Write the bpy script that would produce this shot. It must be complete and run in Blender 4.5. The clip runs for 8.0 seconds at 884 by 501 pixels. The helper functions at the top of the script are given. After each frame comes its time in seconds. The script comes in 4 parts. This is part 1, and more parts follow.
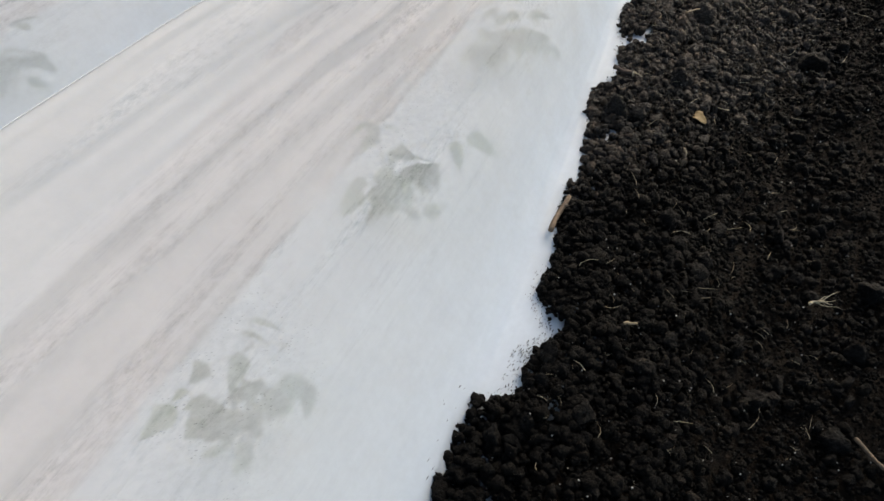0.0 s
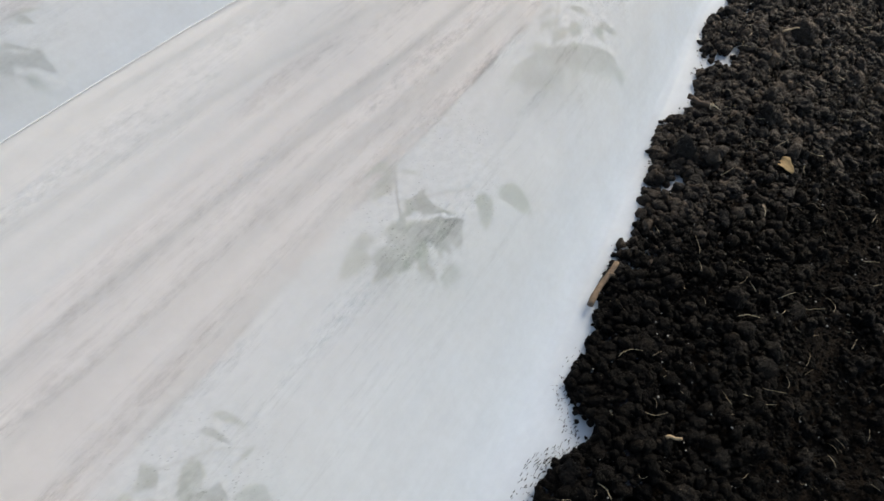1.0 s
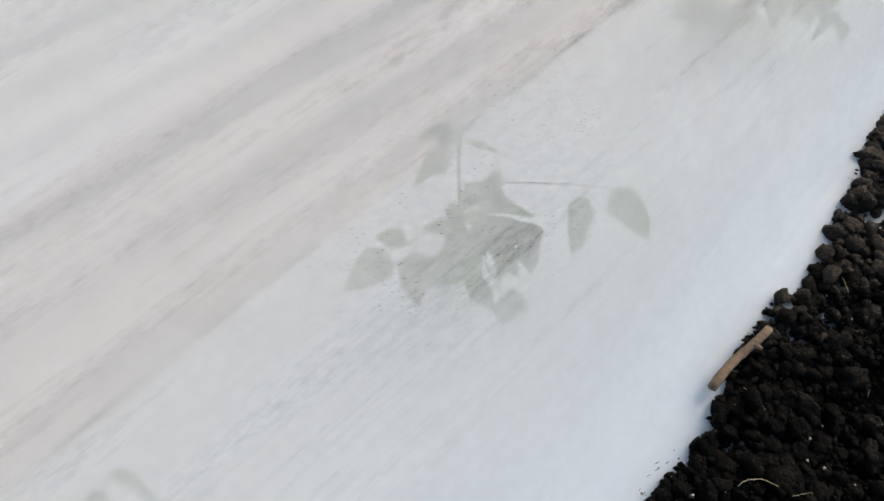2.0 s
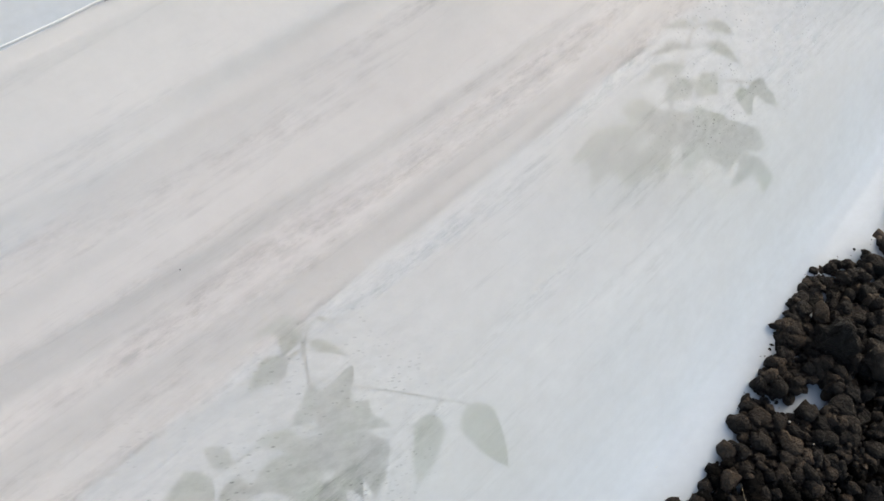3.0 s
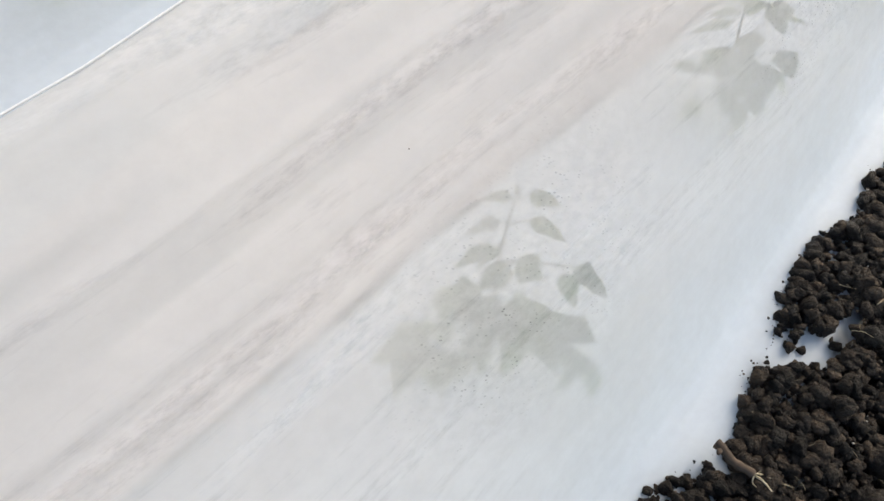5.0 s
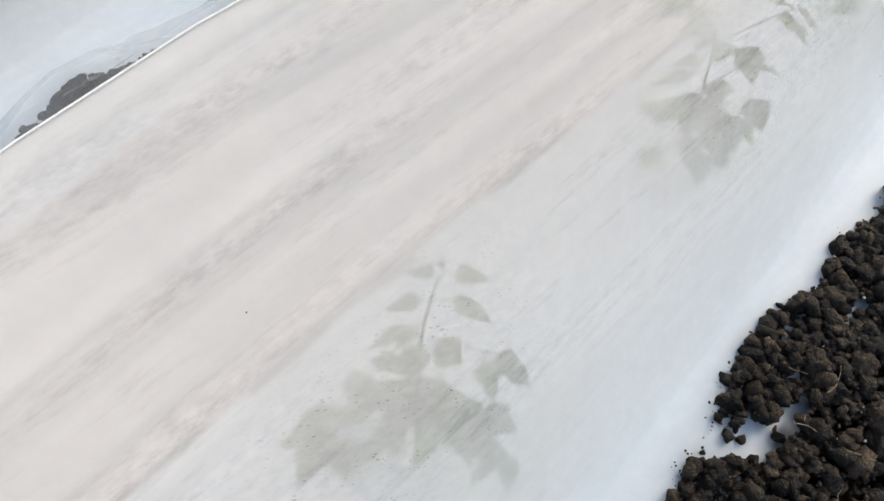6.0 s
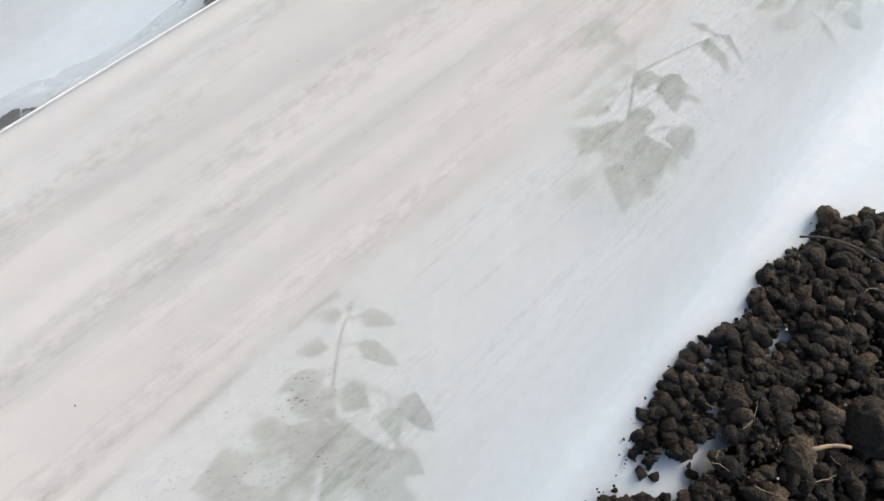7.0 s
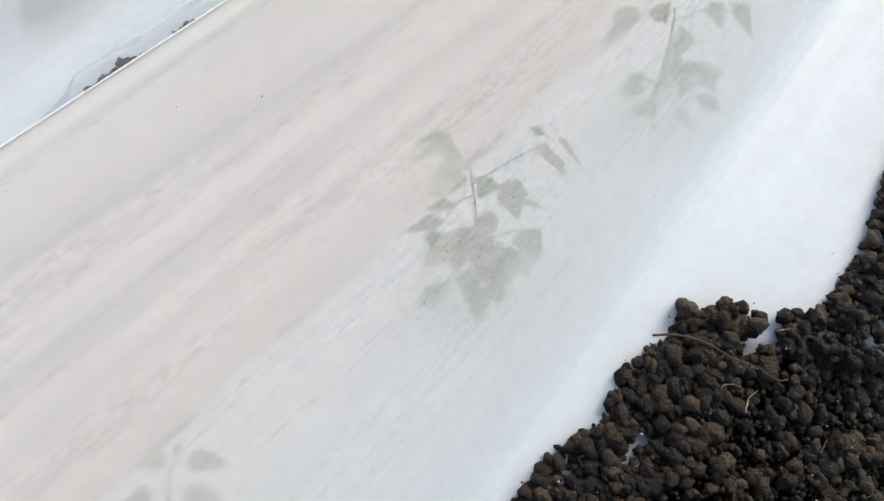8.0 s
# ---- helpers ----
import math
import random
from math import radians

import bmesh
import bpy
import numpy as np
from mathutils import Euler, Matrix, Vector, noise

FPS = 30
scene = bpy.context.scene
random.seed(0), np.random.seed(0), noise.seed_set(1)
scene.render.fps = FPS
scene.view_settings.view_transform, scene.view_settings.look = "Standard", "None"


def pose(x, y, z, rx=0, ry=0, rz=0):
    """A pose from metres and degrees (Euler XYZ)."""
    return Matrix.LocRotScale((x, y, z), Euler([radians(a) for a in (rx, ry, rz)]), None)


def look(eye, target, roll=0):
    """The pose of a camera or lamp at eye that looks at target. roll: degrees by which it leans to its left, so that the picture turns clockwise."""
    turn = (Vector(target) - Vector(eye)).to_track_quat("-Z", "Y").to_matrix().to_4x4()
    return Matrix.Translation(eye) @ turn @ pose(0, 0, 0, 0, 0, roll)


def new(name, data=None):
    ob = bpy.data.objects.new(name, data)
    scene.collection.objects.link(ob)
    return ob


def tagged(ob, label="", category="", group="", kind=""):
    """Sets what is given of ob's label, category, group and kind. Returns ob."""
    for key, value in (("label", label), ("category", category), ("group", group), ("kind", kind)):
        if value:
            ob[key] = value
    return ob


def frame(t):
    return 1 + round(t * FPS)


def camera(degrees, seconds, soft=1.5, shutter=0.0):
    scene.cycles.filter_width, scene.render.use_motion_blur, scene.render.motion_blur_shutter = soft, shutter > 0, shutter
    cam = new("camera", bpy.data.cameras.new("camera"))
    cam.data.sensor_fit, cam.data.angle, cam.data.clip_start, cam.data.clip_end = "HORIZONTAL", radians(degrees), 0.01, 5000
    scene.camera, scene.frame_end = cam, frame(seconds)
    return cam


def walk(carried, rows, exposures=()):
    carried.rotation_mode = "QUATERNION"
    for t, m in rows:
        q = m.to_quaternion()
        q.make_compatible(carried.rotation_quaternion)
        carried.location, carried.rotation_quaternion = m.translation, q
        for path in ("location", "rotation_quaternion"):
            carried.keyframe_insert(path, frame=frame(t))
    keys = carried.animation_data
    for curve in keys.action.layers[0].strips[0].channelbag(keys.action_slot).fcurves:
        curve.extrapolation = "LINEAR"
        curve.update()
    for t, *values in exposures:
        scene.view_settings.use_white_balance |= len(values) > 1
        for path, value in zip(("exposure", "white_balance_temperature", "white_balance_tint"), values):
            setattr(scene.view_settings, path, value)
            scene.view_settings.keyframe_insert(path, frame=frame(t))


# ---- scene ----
cam = camera(62.7, 8.0, soft=1.5)
EXPOSURE = 0.68
PATH = [
    (0, (0.005, 0.002, 0.945), (-0.342, 1.283, -0.551), 5.3),
    (0.5, (0.015, 0.079, 0.967), (-0.422, 1.263, -0.584), 3.9),
    (1, (-0.022, 0.257, 0.915), (-0.49, 1.395, -0.662), 4.2),
    (1.2, (-0.041, 0.353, 0.873), (-0.562, 1.328, -0.794), 2.7),
    (2.3, (-0.105, 0.642, 0.698), (-0.755, 1.373, -1.046), -0.9),
    (2.5, (-0.1, 0.708, 0.704), (-0.767, 1.463, -1.024), -0.5),
    (3, (-0.115, 0.822, 0.739), (-0.779, 1.54, -1.006), -1.7),
    (3.5, (-0.107, 0.867, 0.743), (-0.774, 1.621, -0.985), -1.3),
    (4, (-0.096, 0.914, 0.76), (-0.733, 1.761, -0.936), -0.4),
    (4.5, (-0.101, 0.99, 0.754), (-0.687, 1.863, -0.947), 2.4),
    (4.7, (-0.111, 1.041, 0.729), (-0.723, 1.906, -0.967), 3.4),
    (5.8, (-0.152, 1.243, 0.741), (-0.724, 1.967, -1.034), 1.4),
    (6, (-0.139, 1.279, 0.755), (-0.707, 1.986, -1.028), 2.5),
    (6.5, (-0.112, 1.338, 0.781), (-0.712, 1.985, -1.013), -0.4),
    (7, (-0.092, 1.394, 0.784), (-0.665, 2.031, -1.023), -1.2),
    (7.5, (-0.051, 1.502, 0.802), (-0.629, 2.163, -0.995), -3.6),
    (8, (-0.019, 1.564, 0.808), (-0.63, 2.289, -0.953), -3.2),
]
walk(cam, [(t, look(eye, target, roll)) for t, eye, target, roll in PATH], exposures=[(t, EXPOSURE + e, 7500, 8) for t, e in ((0.0, -0.12), (1.2, -0.10), (2.5, -0.02), (4.5, 0.08), (6.5, 0.12), (8.0, 0.14))])

# ---- world, sun ----
SUN_ELEVATION, SUN_AZIMUTH = radians(32), radians(10)   # azimuth from +y towards +x
world = bpy.data.worlds.new("sky")
scene.world = world
world.use_nodes = True
wn = world.node_tree.nodes
sky = wn.new("ShaderNodeTexSky")
sky.sky_type = "NISHITA"
sky.sun_disc = False
sky.sun_elevation, sky.sun_rotation = SUN_ELEVATION, SUN_AZIMUTH
sky.air_density, sky.dust_density = 1.0, 1.8
world.node_tree.links.new(sky.outputs[0], wn["Background"].inputs[0])
wn["Background"].inputs[1].default_value = 0.15
lamp = bpy.data.lights.new("sun", "SUN")
lamp.energy, lamp.angle, lamp.color = 1.5, radians(26), (1.0, 0.95, 0.90)
sun_way = Vector((math.sin(SUN_AZIMUTH) * math.cos(SUN_ELEVATION), math.cos(SUN_AZIMUTH) * math.cos(SUN_ELEVATION), math.sin(SUN_ELEVATION)))
new("sun", lamp).matrix_world = look(sun_way * 20, (0, 0, 0))


# ---- materials ----
def material(name):
    m = bpy.data.materials.new(name)
    m.use_nodes = True
    n, l = m.node_tree.nodes, m.node_tree.links
    return m, n, l, n["Principled BSDF"]


def coords(n, l, scale=(1, 1, 1), turn=0.0):
    g = n.new("ShaderNodeNewGeometry")
    mp = n.new("ShaderNodeMapping")
    mp.vector_type = "TEXTURE"          # turns first, then scales
    mp.inputs["Scale"].default_value = [1 / v for v in scale]
    mp.inputs["Rotation"].default_value = (0, 0, turn)
    l.new(g.outputs["Position"], mp.inputs["Vector"])
    return mp.outputs[0]


def noise_node(n, l, vec, scale, detail=4, rough=0.55):
    t = n.new("ShaderNodeTexNoise")
    t.inputs["Scale"].default_value, t.inputs["Detail"].default_value, t.inputs["Roughness"].default_value = scale, detail, rough
    l.new(vec, t.inputs["Vector"])
    return t.outputs["Fac"]


def ramp(n, l, fac, stops):
    r = n.new("ShaderNodeValToRGB")
    e = r.color_ramp.elements
    e[0].position, e[0].color = stops[0][0], (*stops[0][1], 1)
    e[1].position, e[1].color = stops[-1][0], (*stops[-1][1], 1)
    for p, c in stops[1:-1]:
        e.new(p).color = (*c, 1)
    l.new(fac, r.inputs[0])
    return r.outputs[0]


def remap(n, l, fac, a, b, c, d):
    r = n.new("ShaderNodeMapRange")
    for k, v in zip(("From Min", "From Max", "To Min", "To Max"), (a, b, c, d)):
        r.inputs[k].default_value = v
    l.new(fac, r.inputs["Value"])
    return r.outputs[0]


def math_node(n, l, op, a, b):
    m = n.new("ShaderNodeMath")
    m.operation = op
    for s, v in zip(m.inputs, (a, b)):
        if isinstance(v, (int, float)):
            s.default_value = v
        else:
            l.new(v, s)
    return m.outputs[0]


def bump(n, l, height, strength, distance, to):
    b = n.new("ShaderNodeBump")
    b.inputs["Strength"].default_value, b.inputs["Distance"].default_value = strength, distance
    l.new(height, b.inputs["Height"])
    l.new(b.outputs[0], to)
    return b


def soil_material(name, per_object, tone=1.0, gloss=0.3):
    m, n, l, p = material(name)
    vec = coords(n, l)
    if per_object:
        rnd = n.new("ShaderNodeObjectInfo").outputs["Random"]
    else:
        rnd = n.new("ShaderNodeNewGeometry").outputs["Random Per Island"]
    fine = noise_node(n, l, vec, 420, 5, 0.65)
    coarse = noise_node(n, l, vec, 28, 3)
    mix = math_node(n, l, "ADD", math_node(n, l, "MULTIPLY", rnd, 0.47), math_node(n, l, "ADD", math_node(n, l, "MULTIPLY", fine, 0.55), math_node(n, l, "MULTIPLY", coarse, 0.12)))
    col = ramp(n, l, mix, [(a, tuple(v * tone for v in c)) for a, c in ((0.30, (0.0045, 0.0038, 0.0034)), (0.52, (0.0135, 0.0105, 0.0085)), (0.70, (0.034, 0.025, 0.0185)), (0.95, (0.105, 0.074, 0.050)))])
    # pale specks of sand and lime
    spot = n.new("ShaderNodeTexVoronoi")
    spot.inputs["Scale"].default_value = 190
    l.new(vec, spot.inputs["Vector"])
    pick = n.new("ShaderNodeSeparateColor")
    l.new(spot.outputs["Color"], pick.inputs[0])
    dot = math_node(n, l, "MULTIPLY", remap(n, l, spot.outputs["Distance"], 0.10, 0.20, 1.0, 0.0), remap(n, l, pick.outputs[0], 0.90, 0.97, 0.0, 0.8))
    speck = n.new("ShaderNodeMix")
    speck.data_type = "RGBA"
    speck.inputs[7].default_value = (0.22, 0.19, 0.15, 1)
    l.new(dot, speck.inputs[0]), l.new(col, speck.inputs[6])
    col = speck.outputs[2]
    grit = n.new("ShaderNodeTexVoronoi")
    grit.inputs["Scale"].default_value = 330
    l.new(vec, grit.inputs["Vector"])
    l.new(col, p.inputs["Base Color"])
    l.new(remap(n, l, fine, 0.35, 0.65, 0.42, 0.85), p.inputs["Roughness"])
    p.inputs["Specular IOR Level"].default_value = gloss
    bump(n, l, math_node(n, l, "ADD", math_node(n, l, "SUBTRACT", fine, math_node(n, l, "MULTIPLY", grit.outputs["Distance"], 0.12)), math_node(n, l, "MULTIPLY", noise_node(n, l, vec, 170, 4, 0.65), 2.2)), 1.0, 0.006, p.inputs["Normal"])
    return m


SOIL = soil_material("dark_crumbly_soil", False, 1.15, 0.25)
CLOD = soil_material("soil_lump", True, 1.9, 0.3)
DRY_CLOD = soil_material("dry_brown_soil_lump", True, 3.2, 0.25)
BROWN_SOIL = soil_material("brown_crumbly_soil", False, 1.65, 0.3)
# darker copies of the soil, their darkness put into the base colour
BASE_SOIL = soil_material("dark_fine_soil", False, 0.26, 0.10)
DARKEST_SOIL = soil_material("near_black_soil", False, 0.09, 0.10)
DARK_CLOD = soil_material("dark_soil_lump", True, 0.20, 0.15)


ROW_PLANTS = ((-0.350, 0.385), (-0.330, 0.880), (-0.285, 1.430), (-0.255, 1.905), (-0.210, 2.275))


def film_material(name, base, through_light=0.42):
    """Fogged white cover: fine drops scatter the light, clear run-off drops let one see through."""
    m, n, l, p = material(name)
    n.remove(p)
    out = n["Material Output"]
    vec = coords(n, l)
    streak = noise_node(n, l, coords(n, l, (30, 2.6, 26), radians(-7)), 1.0, 4, 0.6)
    lines = noise_node(n, l, coords(n, l, (120, 6, 90), radians(-7)), 1.0, 3, 0.6)
    blot = noise_node(n, l, vec, 11, 3)
    grain = noise_node(n, l, vec, 330, 3, 0.7)
    # drops: small stretched cells, in patches
    v = n.new("ShaderNodeTexVoronoi")
    v.inputs["Scale"].default_value = 1.0
    warp = n.new("ShaderNodeTexNoise")
    warp.inputs["Scale"].default_value, warp.inputs["Detail"].default_value = 90, 3
    l.new(vec, warp.inputs["Vector"])
    bent = n.new("ShaderNodeVectorMath")
    bent.operation = "MULTIPLY_ADD"
    bent.inputs[1].default_value = (0.8, 0.8, 0.8)
    l.new(warp.outputs["Color"], bent.inputs[0])
    l.new(coords(n, l, (430, 95, 230), radians(-38)), bent.inputs[2])
    l.new(bent.outputs[0], v.inputs["Vector"])
    drop = remap(n, l, v.outputs["Distance"], 0.14, 0.30, 1.0, 0.0)
    patch = remap(n, l, noise_node(n, l, vec, 34, 4, 0.65), 0.48, 0.62, 0.0, 1.0)
    high = n.new("ShaderNodeSeparateXYZ")
    l.new(vec, high.inputs[0])
    up_ = high.outputs[2]
    # condensation gathers over the plants; near the ridge the film is dry and streaked with dust
    damp = None
    for px, py in [(a + dx, b + dy) for a, b in ROW_PLANTS for dx, dy in ((0.0, 0.0), (0.0, 0.10))]:
        near_ = n.new("ShaderNodeVectorMath")
        near_.operation = "DISTANCE"
        l.new(vec, near_.inputs[0])
        near_.inputs[1].default_value = (px + 0.055, py - 0.115, 0.25)
        here = remap(n, l, near_.outputs["Value"], 0.04, 0.12, 1.0, 0.02)
        damp = here if damp is None else math_node(n, l, "MAXIMUM", damp, here)
    drop = math_node(n, l, "MULTIPLY", drop, math_node(n, l, "MULTIPLY", patch, damp))
    band = noise_node(n, l, coords(n, l, (26, 1.9, 24), radians(-7)), 1.0, 6, 0.68)
    band = math_node(n, l, "MULTIPLY", remap(n, l, band, 0.50, 0.66, 0.0, 0.24), remap(n, l, up_, 0.10, 0.24, 0.0, 1.0))
    band = math_node(n, l, "MULTIPLY", band, remap(n, l, noise_node(n, l, coords(n, l, (170, 55, 150), radians(-12)), 1.0, 4, 0.7), 0.38, 0.62, 0.35, 1.45))
    clear = math_node(n, l, "ADD", remap(n, l, blot, 0.3, 0.7, base - 0.04, base + 0.04), remap(n, l, streak, 0.35, 0.68, -0.03, 0.04))
    # film set less clear towards the ridge, which brightens the upper slope
    clear = math_node(n, l, "ADD", clear, remap(n, l, up_, 0.28, 0.44, 0.0, -0.10))
    clear = math_node(n, l, "ADD", clear, math_node(n, l, "MULTIPLY", damp, 0.06))
    clear = math_node(n, l, "ADD", clear, remap(n, l, lines, 0.35, 0.68, -0.006, 0.007))
    clear = math_node(n, l, "ADD", clear, remap(n, l, noise_node(n, l, coords(n, l, (110, 70, 90), radians(-32)), 1.0, 4, 0.65), 0.36, 0.64, -0.014, 0.014))
    clear = math_node(n, l, "ADD", clear, remap(n, l, grain, 0.3, 0.7, -0.012, 0.012))
    clear = math_node(n, l, "ADD", clear, math_node(n, l, "MULTIPLY", drop, 0.32))
    wet = noise_node(n, l, coords(n, l, (170, 60, 120), radians(-32)), 1.0, 4, 0.62)
    wet = math_node(n, l, "MULTIPLY", remap(n, l, wet, 0.40, 0.64, -0.05, 0.05), damp)
    clear = math_node(n, l, "ADD", math_node(n, l, "ADD", clear, wet), band)
    col = ramp(n, l, math_node(n, l, "ADD", math_node(n, l, "MULTIPLY", grain, 0.4), math_node(n, l, "MULTIPLY", streak, 0.6)), [(0.3, (0.80, 0.795, 0.79)), (0.7, (0.88, 0.88, 0.88))])
    tone = n.new("ShaderNodeMix")          # blue skylight at the foot and sun's warmth above, put into the film colour
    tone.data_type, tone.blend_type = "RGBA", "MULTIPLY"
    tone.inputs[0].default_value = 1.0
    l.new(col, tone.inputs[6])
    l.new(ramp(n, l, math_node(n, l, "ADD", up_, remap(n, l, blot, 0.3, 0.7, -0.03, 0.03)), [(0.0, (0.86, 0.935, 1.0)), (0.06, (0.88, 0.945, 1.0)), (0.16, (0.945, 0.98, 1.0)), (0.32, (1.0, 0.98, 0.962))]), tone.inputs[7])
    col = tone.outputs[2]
    dif = n.new("ShaderNodeBsdfDiffuse")
    tra = n.new("ShaderNodeBsdfTranslucent")
    glo = n.new("ShaderNodeBsdfGlossy")
    glo.inputs["Roughness"].default_value = 0.45
    trn = n.new("ShaderNodeBsdfTransparent")
    l.new(col, dif.inputs["Color"]), l.new(col, tra.inputs["Color"])
    bm_ = n.new("ShaderNodeBump")
    bm_.inputs["Strength"].default_value, bm_.inputs["Distance"].default_value = 0.12, 0.002
    l.new(math_node(n, l, "ADD", streak, math_node(n, l, "MULTIPLY", grain, 0.06)), bm_.inputs["Height"])
    for s in (dif, tra, glo):
        l.new(bm_.outputs[0], s.inputs["Normal"])

    def mixed(a, b, fac):
        x = n.new("ShaderNodeMixShader")
        if isinstance(fac, float):
            x.inputs[0].default_value = fac
        else:
            l.new(fac, x.inputs[0])
        l.new(a.outputs[0], x.inputs[1]), l.new(b.outputs[0], x.inputs[2])
        return x
    body = mixed(mixed(dif, tra, through_light), glo, 0.03)
    l.new(mixed(body, trn, clear).outputs[0], out.inputs["Surface"])
    return m


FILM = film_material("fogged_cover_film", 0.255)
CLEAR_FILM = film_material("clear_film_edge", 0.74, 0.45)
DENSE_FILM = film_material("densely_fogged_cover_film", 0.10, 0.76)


def mulch_material(x0):
    m, n, l, p = material("white_mulch_film")
    vec = coords(n, l)
    dirt = noise_node(n, l, vec, 7, 5, 0.65)
    clean = ramp(n, l, dirt, [(0.3, (0.78, 0.83, 0.885)), (0.7, (0.83, 0.88, 0.93))])
    dusty = ramp(n, l, noise_node(n, l, coords(n, l, (30, 3, 30), radians(-6)), 1.0, 4), [(0.35, (0.62, 0.53, 0.505)), (0.65, (0.86, 0.76, 0.73))])
    sep = n.new("ShaderNodeSeparateXYZ")
    l.new(vec, sep.inputs[0])
    # the film is dusty on the far side of its crease
    side = math_node(n, l, "ADD", sep.outputs[0], math_node(n, l, "SUBTRACT", math_node(n, l, "MULTIPLY", sep.outputs[1], -0.10), x0))
    fac = remap(n, l, math_node(n, l, "ADD", side, remap(n, l, dirt, 0.3, 0.7, -0.012, 0.012)), -0.545, -0.56, 0.0, 1.0)
    mx = n.new("ShaderNodeMix")
    mx.data_type = "RGBA"
    l.new(fac, mx.inputs[0]), l.new(clean, mx.inputs[6]), l.new(dusty, mx.inputs[7])
    l.new(mx.outputs[2], p.inputs["Base Color"])
    p.inputs["Roughness"].default_value = 0.5
    bump(n, l, noise_node(n, l, coords(n, l, (40, 6, 40)), 1.0, 4), 0.4, 0.004, p.inputs["Normal"])
    return m




def plain_material(name, low, high, scale, rough, stretch=(1, 1, 1), rel=0.4):
    m, n, l, p = material(name)
    tc = n.new("ShaderNodeTexCoord")
    mp = n.new("ShaderNodeMapping")
    mp.inputs["Scale"].default_value = stretch
    l.new(tc.outputs["Object"], mp.inputs["Vector"])
    f = noise_node(n, l, mp.outputs[0], scale, 5, 0.6)
    rnd = n.new("ShaderNodeObjectInfo").outputs["Random"]
    l.new(ramp(n, l, math_node(n, l, "ADD", f, remap(n, l, rnd, 0, 1, -0.15, 0.15)), [(0.3, low), (0.7, high)]), p.inputs["Base Color"])
    p.inputs["Roughness"].default_value = rough
    bump(n, l, f, rel, 0.001, p.inputs["Normal"])
    return m


BARK = plain_material("weathered_twig", (0.045, 0.028, 0.017), (0.20, 0.135, 0.085), 110, 0.8, (1, 3, 3), 0.8)
ROOT = plain_material("root_bark", (0.032, 0.022, 0.016), (0.11, 0.072, 0.048), 60, 0.85, (1, 5, 5))
STRAW = plain_material("dry_straw", (0.36, 0.28, 0.17), (0.66, 0.55, 0.38), 50, 0.7, (1, 8, 8))
CHIP = plain_material("split_wood", (0.20, 0.14, 0.08), (0.40, 0.29, 0.17), 70, 0.75, (1, 6, 6))
DRY_LEAF = plain_material("dry_leaf", (0.22, 0.13, 0.05), (0.45, 0.30, 0.13), 90, 0.75)
PALE = plain_material("pale_grain_or_glint", (0.28, 0.26, 0.23), (0.5, 0.47, 0.43), 200, 0.6)
CORD_SHADE = plain_material("cord_shade_grey", (0.30, 0.295, 0.29), (0.48, 0.475, 0.465), 200, 0.8)
CORD = plain_material("white_cord", (0.72, 0.72, 0.72), (0.84, 0.84, 0.83), 300, 0.6)


def leaf_material():
    m, n, l, p = material("green_leaf")
    tc = n.new("ShaderNodeTexCoord")
    rnd = n.new("ShaderNodeObjectInfo").outputs["Random"]
    f = noise_node(n, l, tc.outputs["Object"], 7, 5, 0.65)
    mix = math_node(n, l, "ADD", math_node(n, l, "MULTIPLY", remap(n, l, f, 0.3, 0.7, 0.0, 1.0), 0.5), math_node(n, l, "MULTIPLY", rnd, 0.5))
    l.new(ramp(n, l, mix, [(0.25, (0.02, 0.042, 0.016)), (0.55, (0.085, 0.13, 0.06)), (0.8, (0.21, 0.27, 0.16))]), p.inputs["Base Color"])
    p.inputs["Roughness"].default_value = 0.55
    bump(n, l, f, 0.5, 0.002, p.inputs["Normal"])
    tra = n.new("ShaderNodeBsdfTranslucent")
    l.new(ramp(n, l, mix, [(0.2, (0.09, 0.145, 0.075)), (0.8, (0.40, 0.54, 0.32))]), tra.inputs["Color"])
    both = n.new("ShaderNodeMixShader")
    both.inputs[0].default_value = 0.6
    l.new(p.outputs[0], both.inputs[1]), l.new(tra.outputs[0], both.inputs[2])
    l.new(both.outputs[0], n["Material Output"].inputs["Surface"])
    return m


LEAF = leaf_material()
STEM = plain_material("green_stem", (0.06, 0.085, 0.035), (0.11, 0.14, 0.06), 80, 0.6, (1, 1, 4))


# ---- helpers for building ----
def mesh_from(name, verts, faces, mat, smooth=True):
    me = bpy.data.meshes.new(name)
    me.from_pydata([tuple(v) for v in verts], [], [tuple(f) for f in faces])
    me.materials.append(mat)
    if smooth:
        me.shade_smooth()
    me.update()
    return me


def from_arrays(name, verts, tris, mat, smooth=True):
    me = bpy.data.meshes.new(name)
    me.vertices.add(len(verts))
    me.vertices.foreach_set("co", np.asarray(verts, dtype=np.float32).ravel())
    k = tris.shape[1]
    me.loops.add(len(tris) * k)
    me.loops.foreach_set("vertex_index", np.asarray(tris, dtype=np.int32).ravel())
    me.polygons.add(len(tris))
    me.polygons.foreach_set("loop_start", np.arange(0, len(tris) * k, k, dtype=np.int32))
    me.update(calc_edges=True)
    me.materials.append(mat)
    if smooth:
        me.shade_smooth()
    me.validate()
    return me


def child(name, me, parent, label="", m=None):
    ob = new(name, me)
    ob.parent = parent
    if m is not None:
        ob.matrix_basis = m
    if label:
        ob["label"] = label
    return ob


